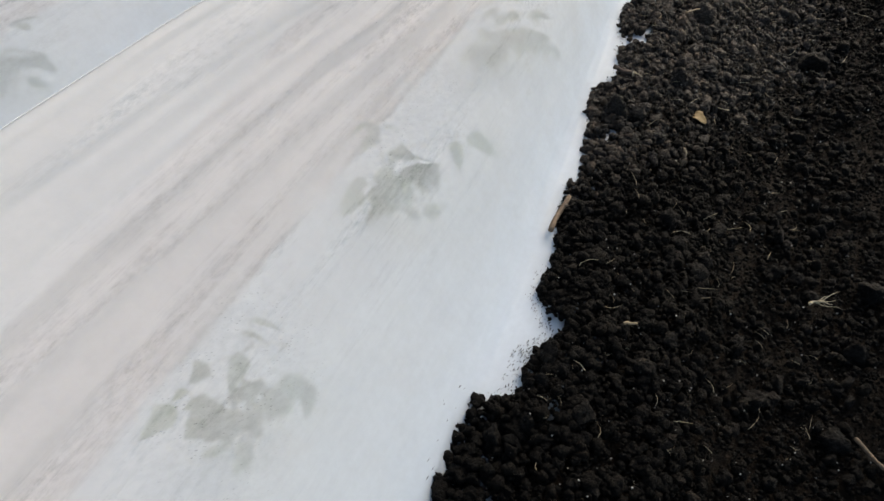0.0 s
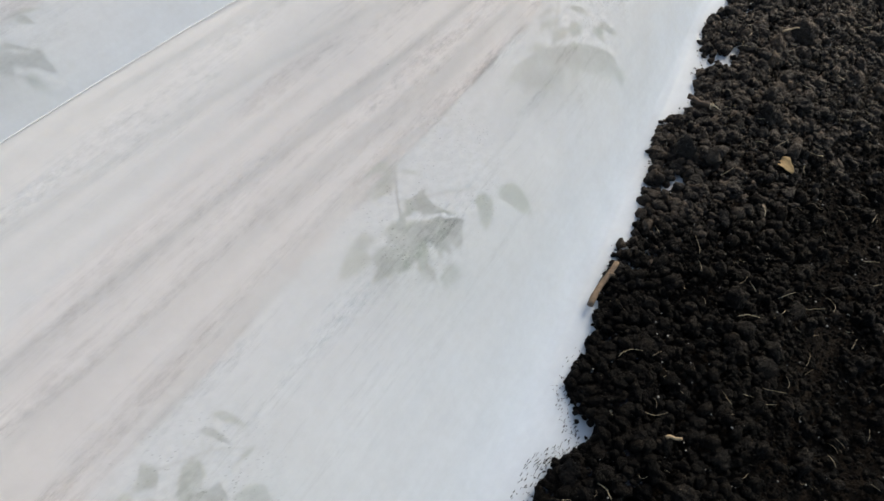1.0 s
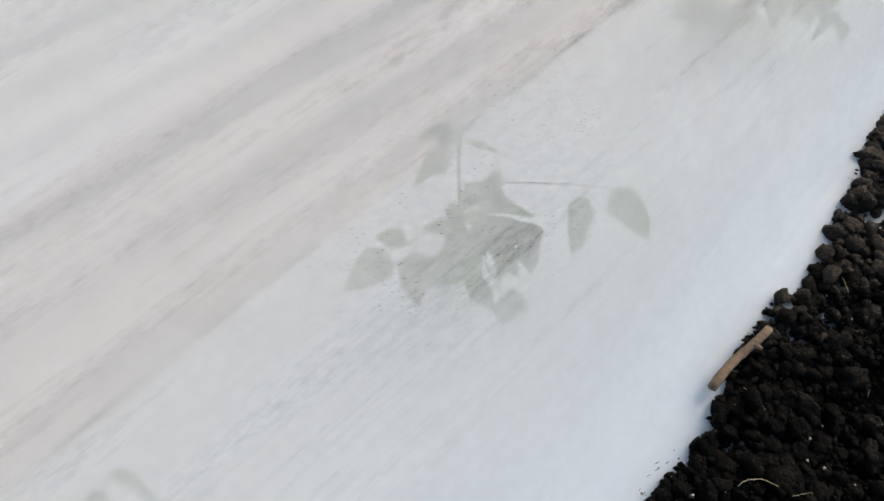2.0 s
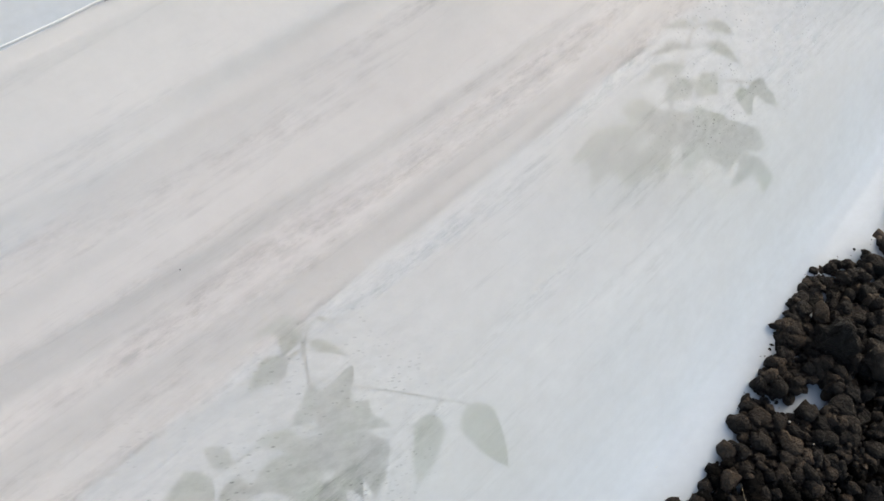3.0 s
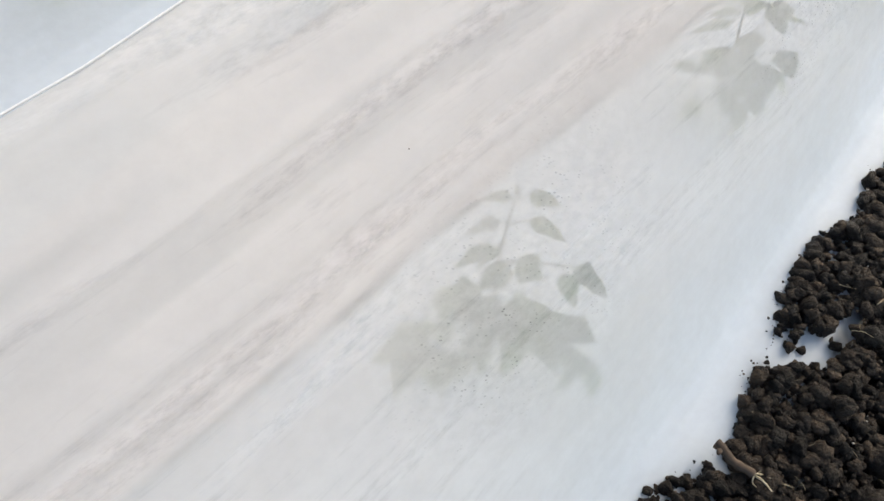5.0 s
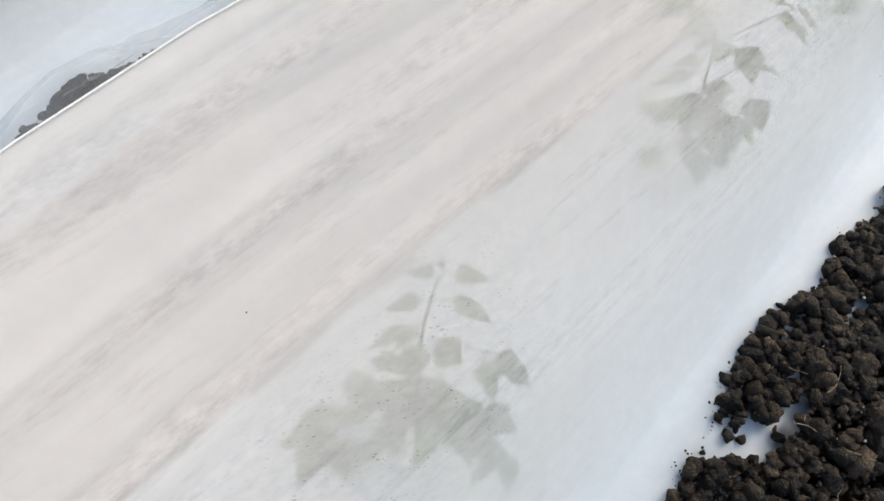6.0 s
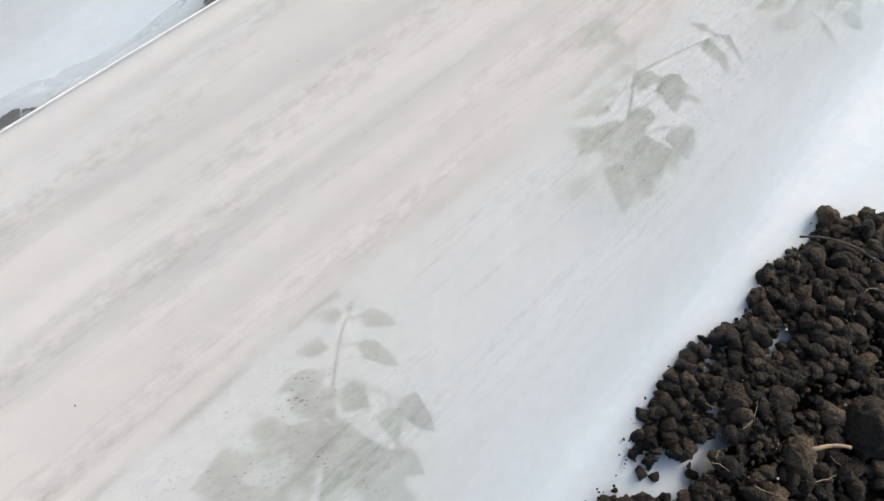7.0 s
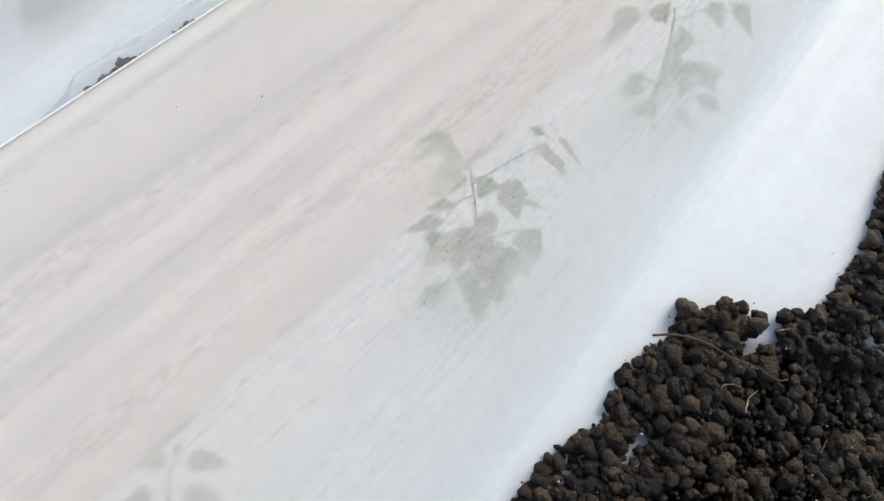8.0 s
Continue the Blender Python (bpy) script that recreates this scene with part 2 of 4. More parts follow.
def tube(path, radii, sides=7):
    """Verts and faces of a tapered tube along a path of Vectors, closed at both ends."""
    verts, faces = [], []
    for i, c in enumerate(path):
        a, b = path[max(i - 1, 0)], path[min(i + 1, len(path) - 1)]
        d = (b - a).normalized()
        u = d.cross(Vector((0.21, 0.13, 0.97))).normalized()
        w = d.cross(u)
        for k in range(sides):
            ang = 2 * math.pi * k / sides
            verts.append(c + (u * math.cos(ang) + w * math.sin(ang)) * radii[i])
    for i in range(len(path) - 1):
        for k in range(sides):
            k2 = (k + 1) % sides
            faces.append((i * sides + k, i * sides + k2, (i + 1) * sides + k2, (i + 1) * sides + k))
    faces.append(tuple(range(sides - 1, -1, -1)))
    faces.append(tuple((len(path) - 1) * sides + k for k in range(sides)))
    return verts, faces


def joined(parts):
    verts, faces = [], []
    for v, f in parts:
        o = len(verts)
        verts += v
        faces += [tuple(i + o for i in q) for q in f]
    return verts, faces


rng = np.random.default_rng(7)
PITCH = 0.88                       # from one covered row to the next

# the foot of the cover along the bed: places where the soil begins
EDGE_Y = np.array([-4, 0.48, 0.55, 0.575, 0.66, 0.7, 0.79, 0.87, 0.94, 1.05, 1.08, 1.19, 1.3, 1.38, 1.42, 1.48, 1.55, 1.6, 1.65, 1.77, 1.83, 1.9, 1.96, 2.0, 2.03, 2.05, 2.08, 2.1, 2.22, 2.3, 2.6, 3.2, 7])
EDGE_X = np.array([-0.09, -0.087, -0.08, -0.018, -0.015, 0.018, -0.039, -0.027, -0.042, -0.046, -0.026, -0.04, -0.055, -0.06, -0.029, -0.014, -0.034, -0.03, -0.048, -0.052, -0.025, -0.04, -0.014, -0.02, 0.024, 0.06, 0.1, 0.114, 0.118, 0.103, 0.08, 0.05, 0.0])


def edge(y):
    return np.interp(y, EDGE_Y, EDGE_X)


def ground_z(x, y):
    """Height of the soil: a low bank on the hem of the cover, a furrow beside it, flat under the covers."""
    x = np.asarray(x, dtype=float)
    bank = 0.016 * np.exp(-((x - 0.06) / 0.07) ** 2)
    fall = -0.145 / (1 + np.exp(np.clip(-(x - 0.28) / 0.055, -50, 50)))
    rise = 0.13 / (1 + np.exp(np.clip(-(x - 0.95) / 0.08, -50, 50)))
    z = bank + fall + rise - 0.014
    gap = np.abs(((x + 0.82) + PITCH / 2) % PITCH - PITCH / 2)
    z = np.where(x < -0.5, -0.02 - 0.02 * np.exp(-(gap / 0.08) ** 2), z)
    roll = 0.006 * np.sin(x * 31 + 1.3 * np.sin(y * 17)) * np.sin(y * 23 + 2 * np.sin(x * 13))
    return z + np.where((x > 0.02), roll, 0.0)


# ---- ground: one sheet to the horizon ----
def build_ground():
    xs = np.concatenate([[-400, -120, -40, -15, -7, -4], np.arange(-3, -1.1, 0.08), np.arange(-1.1, 1.2, 0.025), np.arange(1.2, 3, 0.1), [4, 7, 15, 40, 120, 400]])
    ys = np.concatenate([[-400, -120, -40, -15, -7, -4, -2, -1], np.arange(-0.5, 3.4, 0.03), [3.6, 4, 5, 7, 10, 15, 40, 120, 400]])
    X, Y = np.meshgrid(xs, ys)
    Z = ground_z(X, Y) - 0.016 / (1 + np.exp(np.clip((X - edge(Y) - 0.10) / 0.008, -50, 50)))
    V = np.stack([X, Y, Z], -1).reshape(-1, 3)
    i = np.arange(len(ys) - 1)[:, None] * len(xs) + np.arange(len(xs) - 1)[None]
    Q = np.stack([i, i + 1, i + len(xs) + 1, i + len(xs)], -1).reshape(-1, 4)
    ob = new("ground", from_arrays("ground", V, Q, BASE_SOIL))
    return tagged(ob, "dark brown crumbly garden soil between covered rows", "soil", kind="structure")


ground = build_ground()

# ---- mulch film under the covers ----
def build_mulch(name, x0, fine):
    xs = np.linspace(-0.83, 0.02, 96 if fine else 30)
    ys = np.arange(-1.0, 4.0, 0.02 if fine else 0.08)
    ys = np.concatenate([[-4, -2.5, -1.6], ys, [4.5, 5.5, 7]])
    X, Y = np.meshgrid(xs, ys)
    crease = X + 0.44 - 0.10 * (Y - 1.1)
    Z = 0.004 * np.exp(-(crease / 0.006) ** 2) - 0.004 * np.exp(-((crease + 0.014) / 0.008) ** 2)
    Z += 0.0025 * np.sin((X + 0.12 * Y) * 95 + 2 * np.sin(Y * 3)) * (X < -0.42 + 0.1 * (Y - 1.1)) - 0.004
    Z += 0.0008 * np.sin((X + 0.05 * Y) * 150 + np.sin(5 * Y))
    X = np.where(X > -0.08, -0.08 + (X + 0.08) * ((edge(Y) + 0.15) if fine else 0.125) / 0.10, X)
    V = np.stack([X + x0, Y, Z], -1).reshape(-1, 3)
    i = np.arange(len(ys) - 1)[:, None] * len(xs) + np.arange(len(xs) - 1)[None]
    Q = np.stack([i, i + 1, i + len(xs) + 1, i + len(xs)], -1).reshape(-1, 4)
    ob = new(name, from_arrays(name, V, Q, mulch_material(x0)))
    mod = ob.modifiers.new("thickness", "SOLIDIFY")
    mod.thickness = 0.0004
    return tagged(ob, "white plastic mulch film laid flat on the bed, creased", "mulch film", kind="structure")


build_mulch("mulch_film", 0.0, True)
build_mulch("mulch_film", -PITCH, False)


# ---- the covers ----
RIDGE_X, RIDGE_Z = -0.42, 0.481
NEAR = [(-0.42, 0.481), (-0.36, 0.405), (-0.30, 0.328), (-0.24, 0.248), (-0.18, 0.158), (-0.135, 0.086), (-0.105, 0.040), (-0.085, 0.016), (-0.065, 0.005), (-0.04, 0.003), (0.0, 0.002), (0.06, 0.003), (0.12, 0.002), (0.17, -0.006)]
FAR = [(-0.42, 0.481), (-0.48, 0.40), (-0.54, 0.32), (-0.60, 0.235), (-0.66, 0.15), (-0.71, 0.08), (-0.75, 0.03), (-0.78, 0.0), (-0.81, -0.012), (-0.84, -0.02)]


GAP_Y = [1.2, 1.3, 1.338, 1.377, 1.404, 1.43, 1.465, 1.50, 1.517, 1.535, 1.56, 1.65, 1.71, 1.77, 1.80, 1.84, 1.87, 1.9, 2.0]
GAP_X = [-0.84, -0.85, -0.866, -0.880, -0.890, -0.896, -0.885, -0.872, -0.856, -0.857, -0.842, -0.838, -0.836, -0.850, -0.872, -0.870, -0.866, -0.850, -0.835]


def gap_line(y):
    """Where the soil between the rows begins."""
    return np.interp(y, GAP_Y, GAP_X)


def skew(y, z):
    """The covers do not stand quite square to the soil bank: how far they shift with y at a height z."""
    bow = np.interp(y, [0.1, 0.35, 0.6, 0.76, 0.88, 1.0, 1.12, 1.2, 1.3, 1.4, 1.55, 1.8, 2.4], [-0.01, -0.016, -0.008, 0.001, 0.014, 0.018, 0.020, 0.015, 0.001, -0.006, -0.005, -0.003, 0.0])
    return np.clip(z - 0.01, 0, 1) * (0.275 * (np.clip(y, -0.6, 3.2) - 1.2) + 2.1 * bow)


def sheet(profile, steps, ys, seed, near, skirt=True):
    """A wrinkled sheet along y over a cross-section; returns verts and quads."""
    r = np.random.default_rng(seed)
    P = np.array(profile)
    d = np.concatenate([[0], np.cumsum(np.hypot(*np.diff(P, axis=0).T))])
    s = np.linspace(0, d[-1], steps)
    px, pz = np.interp(s, d, P[:, 0]), np.interp(s, d, P[:, 1])
    for _ in range(3):       # round the corners of the section
        px[1:-1] = (px[:-2] + 2 * px[1:-1] + px[2:]) / 4
        pz[1:-1] = (pz[:-2] + 2 * pz[1:-1] + pz[2:]) / 4
    tx, tz = np.gradient(px, s), np.gradient(pz, s)
    nx, nz = -tz * (1 if near else -1), tx * (1 if near else -1)
    S, Y = np.meshgrid(s, ys)
    w = np.zeros_like(S)
    run = S - (0.20 - 0.035 * (Y - 1.2))             # the folds end where the cloth hangs smooth
    env = 0.06 + 0.94 / (1 + np.exp(np.clip(run / 0.016, -50, 50)))
    for lam, amp in ((0.075, 0.5), (0.021, 0.22), (0.012, 0.10)):
        ph, ph2 = r.uniform(0, 6.28, 2)
        w += amp * (0.6 + 0.4 * np.sin(Y * r.uniform(1.5, 4) + ph2)) * np.sin(6.283 * (S - 0.05 * (Y - 1.2)) / lam + ph + 0.9 * np.sin(Y * r.uniform(1.2, 2.6) + ph2))
    for k in range(11):      # creases: a crest with a hollow below it, every other one a small one
        big = k % 2 == 0
        s0, amp, wid = 0.020 + 0.0205 * k + r.uniform(-0.004, 0.004), r.uniform(2.8, 4.8) if big else r.uniform(0.9, 1.9), r.uniform(0.014, 0.020) if big else r.uniform(0.005, 0.009)
        a, b_, c_ = r.uniform(0, 6.28, 3)
        v = S - s0 - 0.005 * np.sin(1.7 * Y + a) - 0.002 * np.sin(6.1 * Y + b_) - r.uniform(0.03, 0.06) * (Y - 1.2)
        fade = np.clip(0.70 + 0.35 * np.sin(2.3 * Y + c_) + 0.22 * np.sin(7 * Y + a) + 0.10 * np.sin(17 * Y + b_), 0.15, 1)
        w += amp * fade * (np.exp(-np.abs(np.where(v < 0, v / (1.5 * wid), v / (0.5 * wid))) ** 1.3) - 0.55 * np.exp(-((v - 1.0 * wid) / (0.8 * wid)) ** 2))
    w *= env * np.interp(Y, [0.3, 1.0, 1.4, 1.7, 2.0], [1, 1, 0.85, 0.6, 0.4]) * np.clip(S / np.interp(Y, [0.7, 1.1, 1.6], [0.015, 0.05, 0.08]), 0.1, 1)
    w += 1.6 * np.exp(-((S - 0.010) / 0.003) ** 2)     # the seam under the ridge
    foot = np.exp(-((S - (d[-1] - 0.18)) / 0.05) ** 2)
    w += 0.12 * foot * (1.1 * np.sin(6.283 * S / 0.017 + 0.8 * np.sin(5 * Y)) + 0.9 * np.sin(6.283 * S / 0.031 + 2 + np.sin(3.1 * Y)))
    fade = np.clip(S / 0.008, 0, 1) * np.clip((d[-1] - 0.10 - S) / 0.05, 0.0, 1)
    w *= 0.001 * fade
    w += 0.006 * np.sin(Y * 2.1 + seed) * np.sin(np.pi * S / d[-1]) * fade
    X, Z = px[None] + nx[None] * w, pz[None] + nz[None] * w
    X = X + skew(Y, Z)
    if near:                 # the hem ends a hand's breadth under the soil
        hem = np.maximum(0.04, 0.09 + np.interp(Y, EDGE_Y, EDGE_X) + 0.035) if skirt else 0.085
        X = np.where(X > -0.035, -0.035 + (X + 0.035) * hem / 0.205, X)
    V = np.stack([X, Y, Z], -1).reshape(-1, 3)
    i = np.arange(len(ys) - 1)[:, None] * steps + np.arange(steps - 1)[None]
    Q = np.stack([i, i + 1, i + steps + 1, i + steps], -1).reshape(-1, 4)
    return V, Q


def row_cover(x0, seed, step, label, loose=False):
    root = new("row_cover")
    root.location = (x0, 0, 0)
    ys = np.concatenate([np.arange(-4, -0.6, 0.08), np.arange(-0.6, 3.6, step), np.arange(3.6, 7, 0.08)])
    V, Q = sheet(NEAR, 240, ys, seed, True, not loose)
    child("side_sheet", from_arrays("side_sheet", V, Q, FILM), root)
    V, Q = sheet(FAR, 70, ys[::2], seed + 5, False)
    child("side_sheet", from_arrays("side_sheet", V, Q, DENSE_FILM), root)
    path = [Vector((RIDGE_X + float(skew(y, RIDGE_Z)), y, RIDGE_Z + 0.001)) for y in np.arange(-4, 7.01, 0.1)]
    v, f = tube(path, [0.0007] * len(path), 8)
    child("ridge_cord", mesh_from("ridge_cord", v, f, CORD), root, "taut white cord along the ridge")
    # grey strip paints the shade of the tuck under the cord
    path = [Vector((RIDGE_X + float(skew(y, RIDGE_Z)) + 0.0012, y, RIDGE_Z + 0.0004)) for y in np.arange(0.925, 1.076, 0.01)]
    v, f = tube(path, [0.0010 * math.sin(math.pi * (i + 0.3) / (len(path) - 0.4)) ** 0.5 for i in range(len(path))], 8)
    child("ridge_cord", mesh_from("ridge_cord", v, f, CORD_SHADE), root, "grey strip painting the shade under the ridge cord")
    if loose:                # a loose strip of the hem lies over the soil between the rows
        ys2 = np.arange(1.15, 2.1, 0.008)
        T, Y2 = np.meshgrid(np.linspace(0, 1, 14), ys2)
        start = gap_line(Y2) + PITCH - 0.030
        X2 = start + T * (np.interp(Y2, [1.15, 1.42, 1.55, 1.62], [0.040, 0.040, 0.025, 0.07]) + 0.008 * np.sin(Y2 * 17) - start)
        Z2 = 0.006 + 0.030 * np.clip(T / 0.3, 0, 1) ** 0.7 + 0.0012 * np.sin(Y2 * 60 + 3 * T)
        V = np.stack([X2, Y2, Z2], -1).reshape(-1, 3)
        i = np.arange(len(ys2) - 1)[:, None] * 14 + np.arange(13)[None]
        Q = np.stack([i, i + 1, i + 15, i + 14], -1).reshape(-1, 4)
        child("loose_hem", from_arrays("loose_hem", V, Q, CLEAR_FILM), root, "thin loose edge of film lying over soil clods")
        inner = X2[:, -1:] - 0.003       # a second strip laps under it
        X3 = inner + np.linspace(0, 1, 14)[None] * (0.085 - inner)
        V = np.stack([X3, Y2, 0.0335 + 0.0010 * np.sin(Y2 * 47 + 20 * X3) - 0.10 * np.clip(X3 - 0.05, 0, 1)], -1).reshape(-1, 3)
        child("loose_hem", from_arrays("loose_hem", V, Q, CLEAR_FILM), root, "second strip of loose clear film between the rows")
    return tagged(root, label, "row cover", group="covered rows")


row_cover(0.0, 11, 0.012, "white fogged film row cover, its hem buried in soil")
row_cover(-PITCH, 12, 0.03, "white fogged film row cover of the next bed, wrinkled", True)


# ---- soil lumps ----
def ico(sub, seed, rough):
    b = bmesh.new()
    bmesh.ops.create_icosphere(b, subdivisions=sub, radius=1.0)
    off = Vector((seed * 3.7, seed * 1.9, seed * 5.3))
    for v in b.verts:
        n1 = noise.noise(v.co * 1.1 + off)
        n2 = noise.noise(v.co * 2.6 + off * 1.7)
        n3 = noise.noise(v.co * 6.0 + off * 2.3)
        v.co *= 1 + rough * (0.40 * n1 + 0.30 * n2 + 0.10 * n3)
    cut = np.random.default_rng(seed + 900)
    for _ in range(5 if sub < 3 else 3):       # worn faces
        n = Vector(cut.normal(size=3)).normalized()
        c = cut.uniform(0.45, 0.85)
        for v in b.verts:
            over = v.co.dot(n) - c
            if over > 0:
                v.co -= n * over * 0.75
    for v in b.verts:
        v.co *= 1 + 0.12 * noise.noise(v.co * 5.0 + off) + 0.10 * noise.noise(v.co * 11.0 + off) + (0.11 * noise.noise(v.co * 19.0 + off) if sub > 2 else 0) + (0.10 * noise.noise(v.co * 34.0 + off) if sub > 3 else 0)
    b.verts.index_update()
    V = np.array([v.co[:] for v in b.verts])
    F = np.array([[v.index for v in f.verts] for f in b.faces])
    b.free()
    own = np.random.default_rng(seed)
    V = V * (1 + own.uniform(-0.11, 0.11, (len(V), 1)) * (1.0 if sub < 3 else 0.5 if sub < 4 else 0.3))
    return V * own.uniform(0.75, 1.2, 3), F


SMALL = [ico(2, k + 1, 0.9) for k in range(10)]
MID = [ico(2, k + 21, 1.05) for k in range(14)]
LARGE = [ico(3, k + 41, 1.0) for k in range(12)]
HUGE = [ico(4, k + 81, 0.75) for k in range(4)]
TINY = [ico(1, k + 61, 0.7) for k in range(8)]


def turns(n, r):
    q = r.normal(size=(n, 4))
    q /= np.linalg.norm(q, axis=1, keepdims=True)
    w, x, y, z = q.T
    return np.stack([np.stack([1 - 2 * (y * y + z * z), 2 * (x * y - z * w), 2 * (x * z + y * w)], -1),
                     np.stack([2 * (x * y + z * w), 1 - 2 * (x * x + z * z), 2 * (y * z - x * w)], -1),
                     np.stack([2 * (x * z - y * w), 2 * (y * z + x * w), 1 - 2 * (x * x + y * y)], -1)], 1)


def brownish(x, y):
    # the soil colour turns brown little by little farther along the row; near-black in the furrow and near end
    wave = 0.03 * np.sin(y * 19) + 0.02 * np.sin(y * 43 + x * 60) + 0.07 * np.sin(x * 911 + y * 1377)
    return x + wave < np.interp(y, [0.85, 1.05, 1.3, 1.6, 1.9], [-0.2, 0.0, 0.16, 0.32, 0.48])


def scatter(name, shapes, pos, rad, mat, parent, label, keep=None, smooth=True):
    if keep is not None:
        scatter(name, shapes, pos[~keep], rad[~keep], DARKEST_SOIL, parent, label.replace("dark", "damp dark"))
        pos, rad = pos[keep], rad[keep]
        browner = pos[:, 1] + 0.12 * np.sin(pos[:, 0] * 733 + pos[:, 1] * 911) > 1.6
        if browner.any():
            scatter(name, shapes, pos[browner], rad[browner], BROWN_SOIL, parent, label.replace("dark", "paler brown"))
            pos, rad = pos[~browner], rad[~browner]
    r = np.random.default_rng(len(pos))
    kind = r.integers(0, len(shapes), len(pos))
    Vs, Fs, o = [], [], 0
    for k, (V, F) in enumerate(shapes):
        sel = np.nonzero(kind == k)[0]
        if not len(sel):
            continue
        R = turns(len(sel), r)
        W = np.einsum("nij,vj->nvi", R, V) * rad[sel][:, None, None] + pos[sel][:, None, :]
        Fs.append((F[None] + (np.arange(len(sel)) * len(V))[:, None, None] + o).reshape(-1, 3))
        Vs.append(W.reshape(-1, 3))
        o += len(sel) * len(V)
    ob = child(name, from_arrays(name, np.concatenate(Vs), np.concatenate(Fs), mat, smooth), parent, label)
    return tagged(ob, kind="stuff")


# bare patches where the hem of the cover shows between the lumps: x, y, half-width, half-length, turn
BARE = [(0.006, 1.236, 0.012, 0.030, -0.5), (-0.012, 1.447, 0.014, 0.012, 0.0), (0.012, 1.640, 0.017, 0.048, -0.35), (-0.012, 1.600, 0.026, 0.018, 0.3), (0.020, 1.820, 0.006, 0.024, -0.1), (-0.019, 1.842, 0.007, 0.010, 0.0), (-0.004, 0.705, 0.020, 0.035, -0.6), (-0.022, 0.590, 0.012, 0.018, -0.3), (0.076, 2.035, 0.014, 0.040, -0.3), (0.066, 2.004, 0.007, 0.018, 0.2)]


def bare(x, y, grow=0.0):
    hit = np.zeros(np.shape(x), bool)
    for bx, by, a, b, t in BARE:
        c, s = math.cos(t), math.sin(t)
        u, v = (x - bx) * c + (y - by) * s, -(x - bx) * s + (y - by) * c
        ang = np.arctan2(v / b, u / a)
        hit |= (u / (a + grow)) ** 2 + (v / (b + grow)) ** 2 < 1 + 0.35 * np.sin(3 * ang + by * 40) + 0.25 * np.sin(7 * ang + bx * 300)
    return hit


def bed_places(n, r, rmin, rmax, power, xmax=0.72, ymin=0.15, ymax=3.2):
    y = r.uniform(ymin, ymax, n)
    x = edge(y) + r.uniform(0, 1, n) ** 1.1 * (xmax - edge(y))
    rad = rmin + (rmax - rmin) * r.uniform(0, 1, n) ** power
    ok = (x - rad * 0.6 > edge(y) - 0.003) & ~bare(x, y, 0.0) & ~bare(x - 0.5 * rad, y) & ~bare(x + 0.5 * rad, y)
    x, y, rad = x[ok], y[ok], rad[ok]
    return x, y, rad


r1 = np.random.default_rng(101)
x, y, rad = bed_places(27000, r1, 0.0022, 0.0052, 1.2)
scatter("soil_crumbs", TINY, np.stack([x, y, ground_z(x, y) + rad * 0.5 + 0.010 + r1.uniform(0, 0.004, len(x))], -1), rad, SOIL, ground, "fine dark soil crumbs", brownish(x, y))
x, y, rad = bed_places(10300, r1, 0.0042, 0.0088, 1.4)
thin = r1.uniform(0, 1, len(x)) < np.where(x > 0.25, 0.45, 1.0)
x, y, rad = x[thin], y[thin], rad[thin]
scatter("soil_crumbs", SMALL, np.stack([x, y, ground_z(x, y) + rad * 0.5 + 0.010 + r1.uniform(0, 0.005, len(x))], -1), rad, SOIL, ground, "dark soil crumbs", brownish(x, y))
x, y, rad = bed_places(6000, r1, 0.0062, 0.0122, 1.6)
thin = r1.uniform(0, 1, len(x)) < np.where(x > 0.25, 0.3, 1.0)
x, y, rad = x[thin], y[thin], rad[thin]
scatter("soil_crumbs", MID, np.stack([x, y, ground_z(x, y) + rad * 0.5 + 0.011 + r1.uniform(0, 0.004, len(x))], -1), rad, SOIL, ground, "coarse dark soil crumbs", brownish(x, y))
# more of them along the border, where they hold the hem down
y = r1.uniform(0.2, 3.0, 4600)
x = edge(y) + 0.10 * r1.uniform(0, 1, 4600) ** 1.2
rad = 0.0026 + 0.0085 * r1.uniform(0, 1, 4600) ** 1.9
ok = (x - 0.6 * rad > edge(y) - 0.004) & ~bare(x, y)
x, y, rad = x[ok], y[ok], rad[ok]
scatter("soil_crumbs", MID, np.stack([x, y, 0.004 + rad * 0.5 + r1.uniform(0, 0.012, len(x)) * np.clip((x - edge(y)) / 0.03, 0, 1)], -1), rad, SOIL, ground, "dark soil crumbs heaped on the hem of the cover", brownish(x, y))
# fine crumbs lying between and on the lumps
x, y, rad = bed_places(12000, r1, 0.0014, 0.0040, 1.5, xmax=0.3, ymax=2.7)
scatter("soil_crumbs", TINY, np.stack([x, y, ground_z(x, y) + 0.013 + r1.uniform(0, 0.011, len(x))], -1), rad, SOIL, ground, "fine dark crumbs between the lumps", brownish(x, y))
# scattered lumps farther off, along the bank and across the furrow
ro = np.random.default_rng(77)
y = np.concatenate([ro.uniform(-2.2, 0.25, 2600), ro.uniform(2.9, 5.6, 2600), ro.uniform(-1.0, 4.4, 2600)])
x = np.concatenate([edge(y[:5200]) + 0.01 + 0.85 * ro.uniform(0, 1, 5200) ** 1.3, 0.66 + 0.9 * ro.uniform(0, 1, 2600) ** 1.4])
rad = 0.004 + 0.011 * ro.uniform(0, 1, len(x)) ** 1.8
scatter("soil_crumbs", TINY, np.stack([x, y, ground_z(x, y) + 0.35 * rad + 0.004], -1), rad, DARKEST_SOIL, ground, "scattered damp dark soil crumbs")
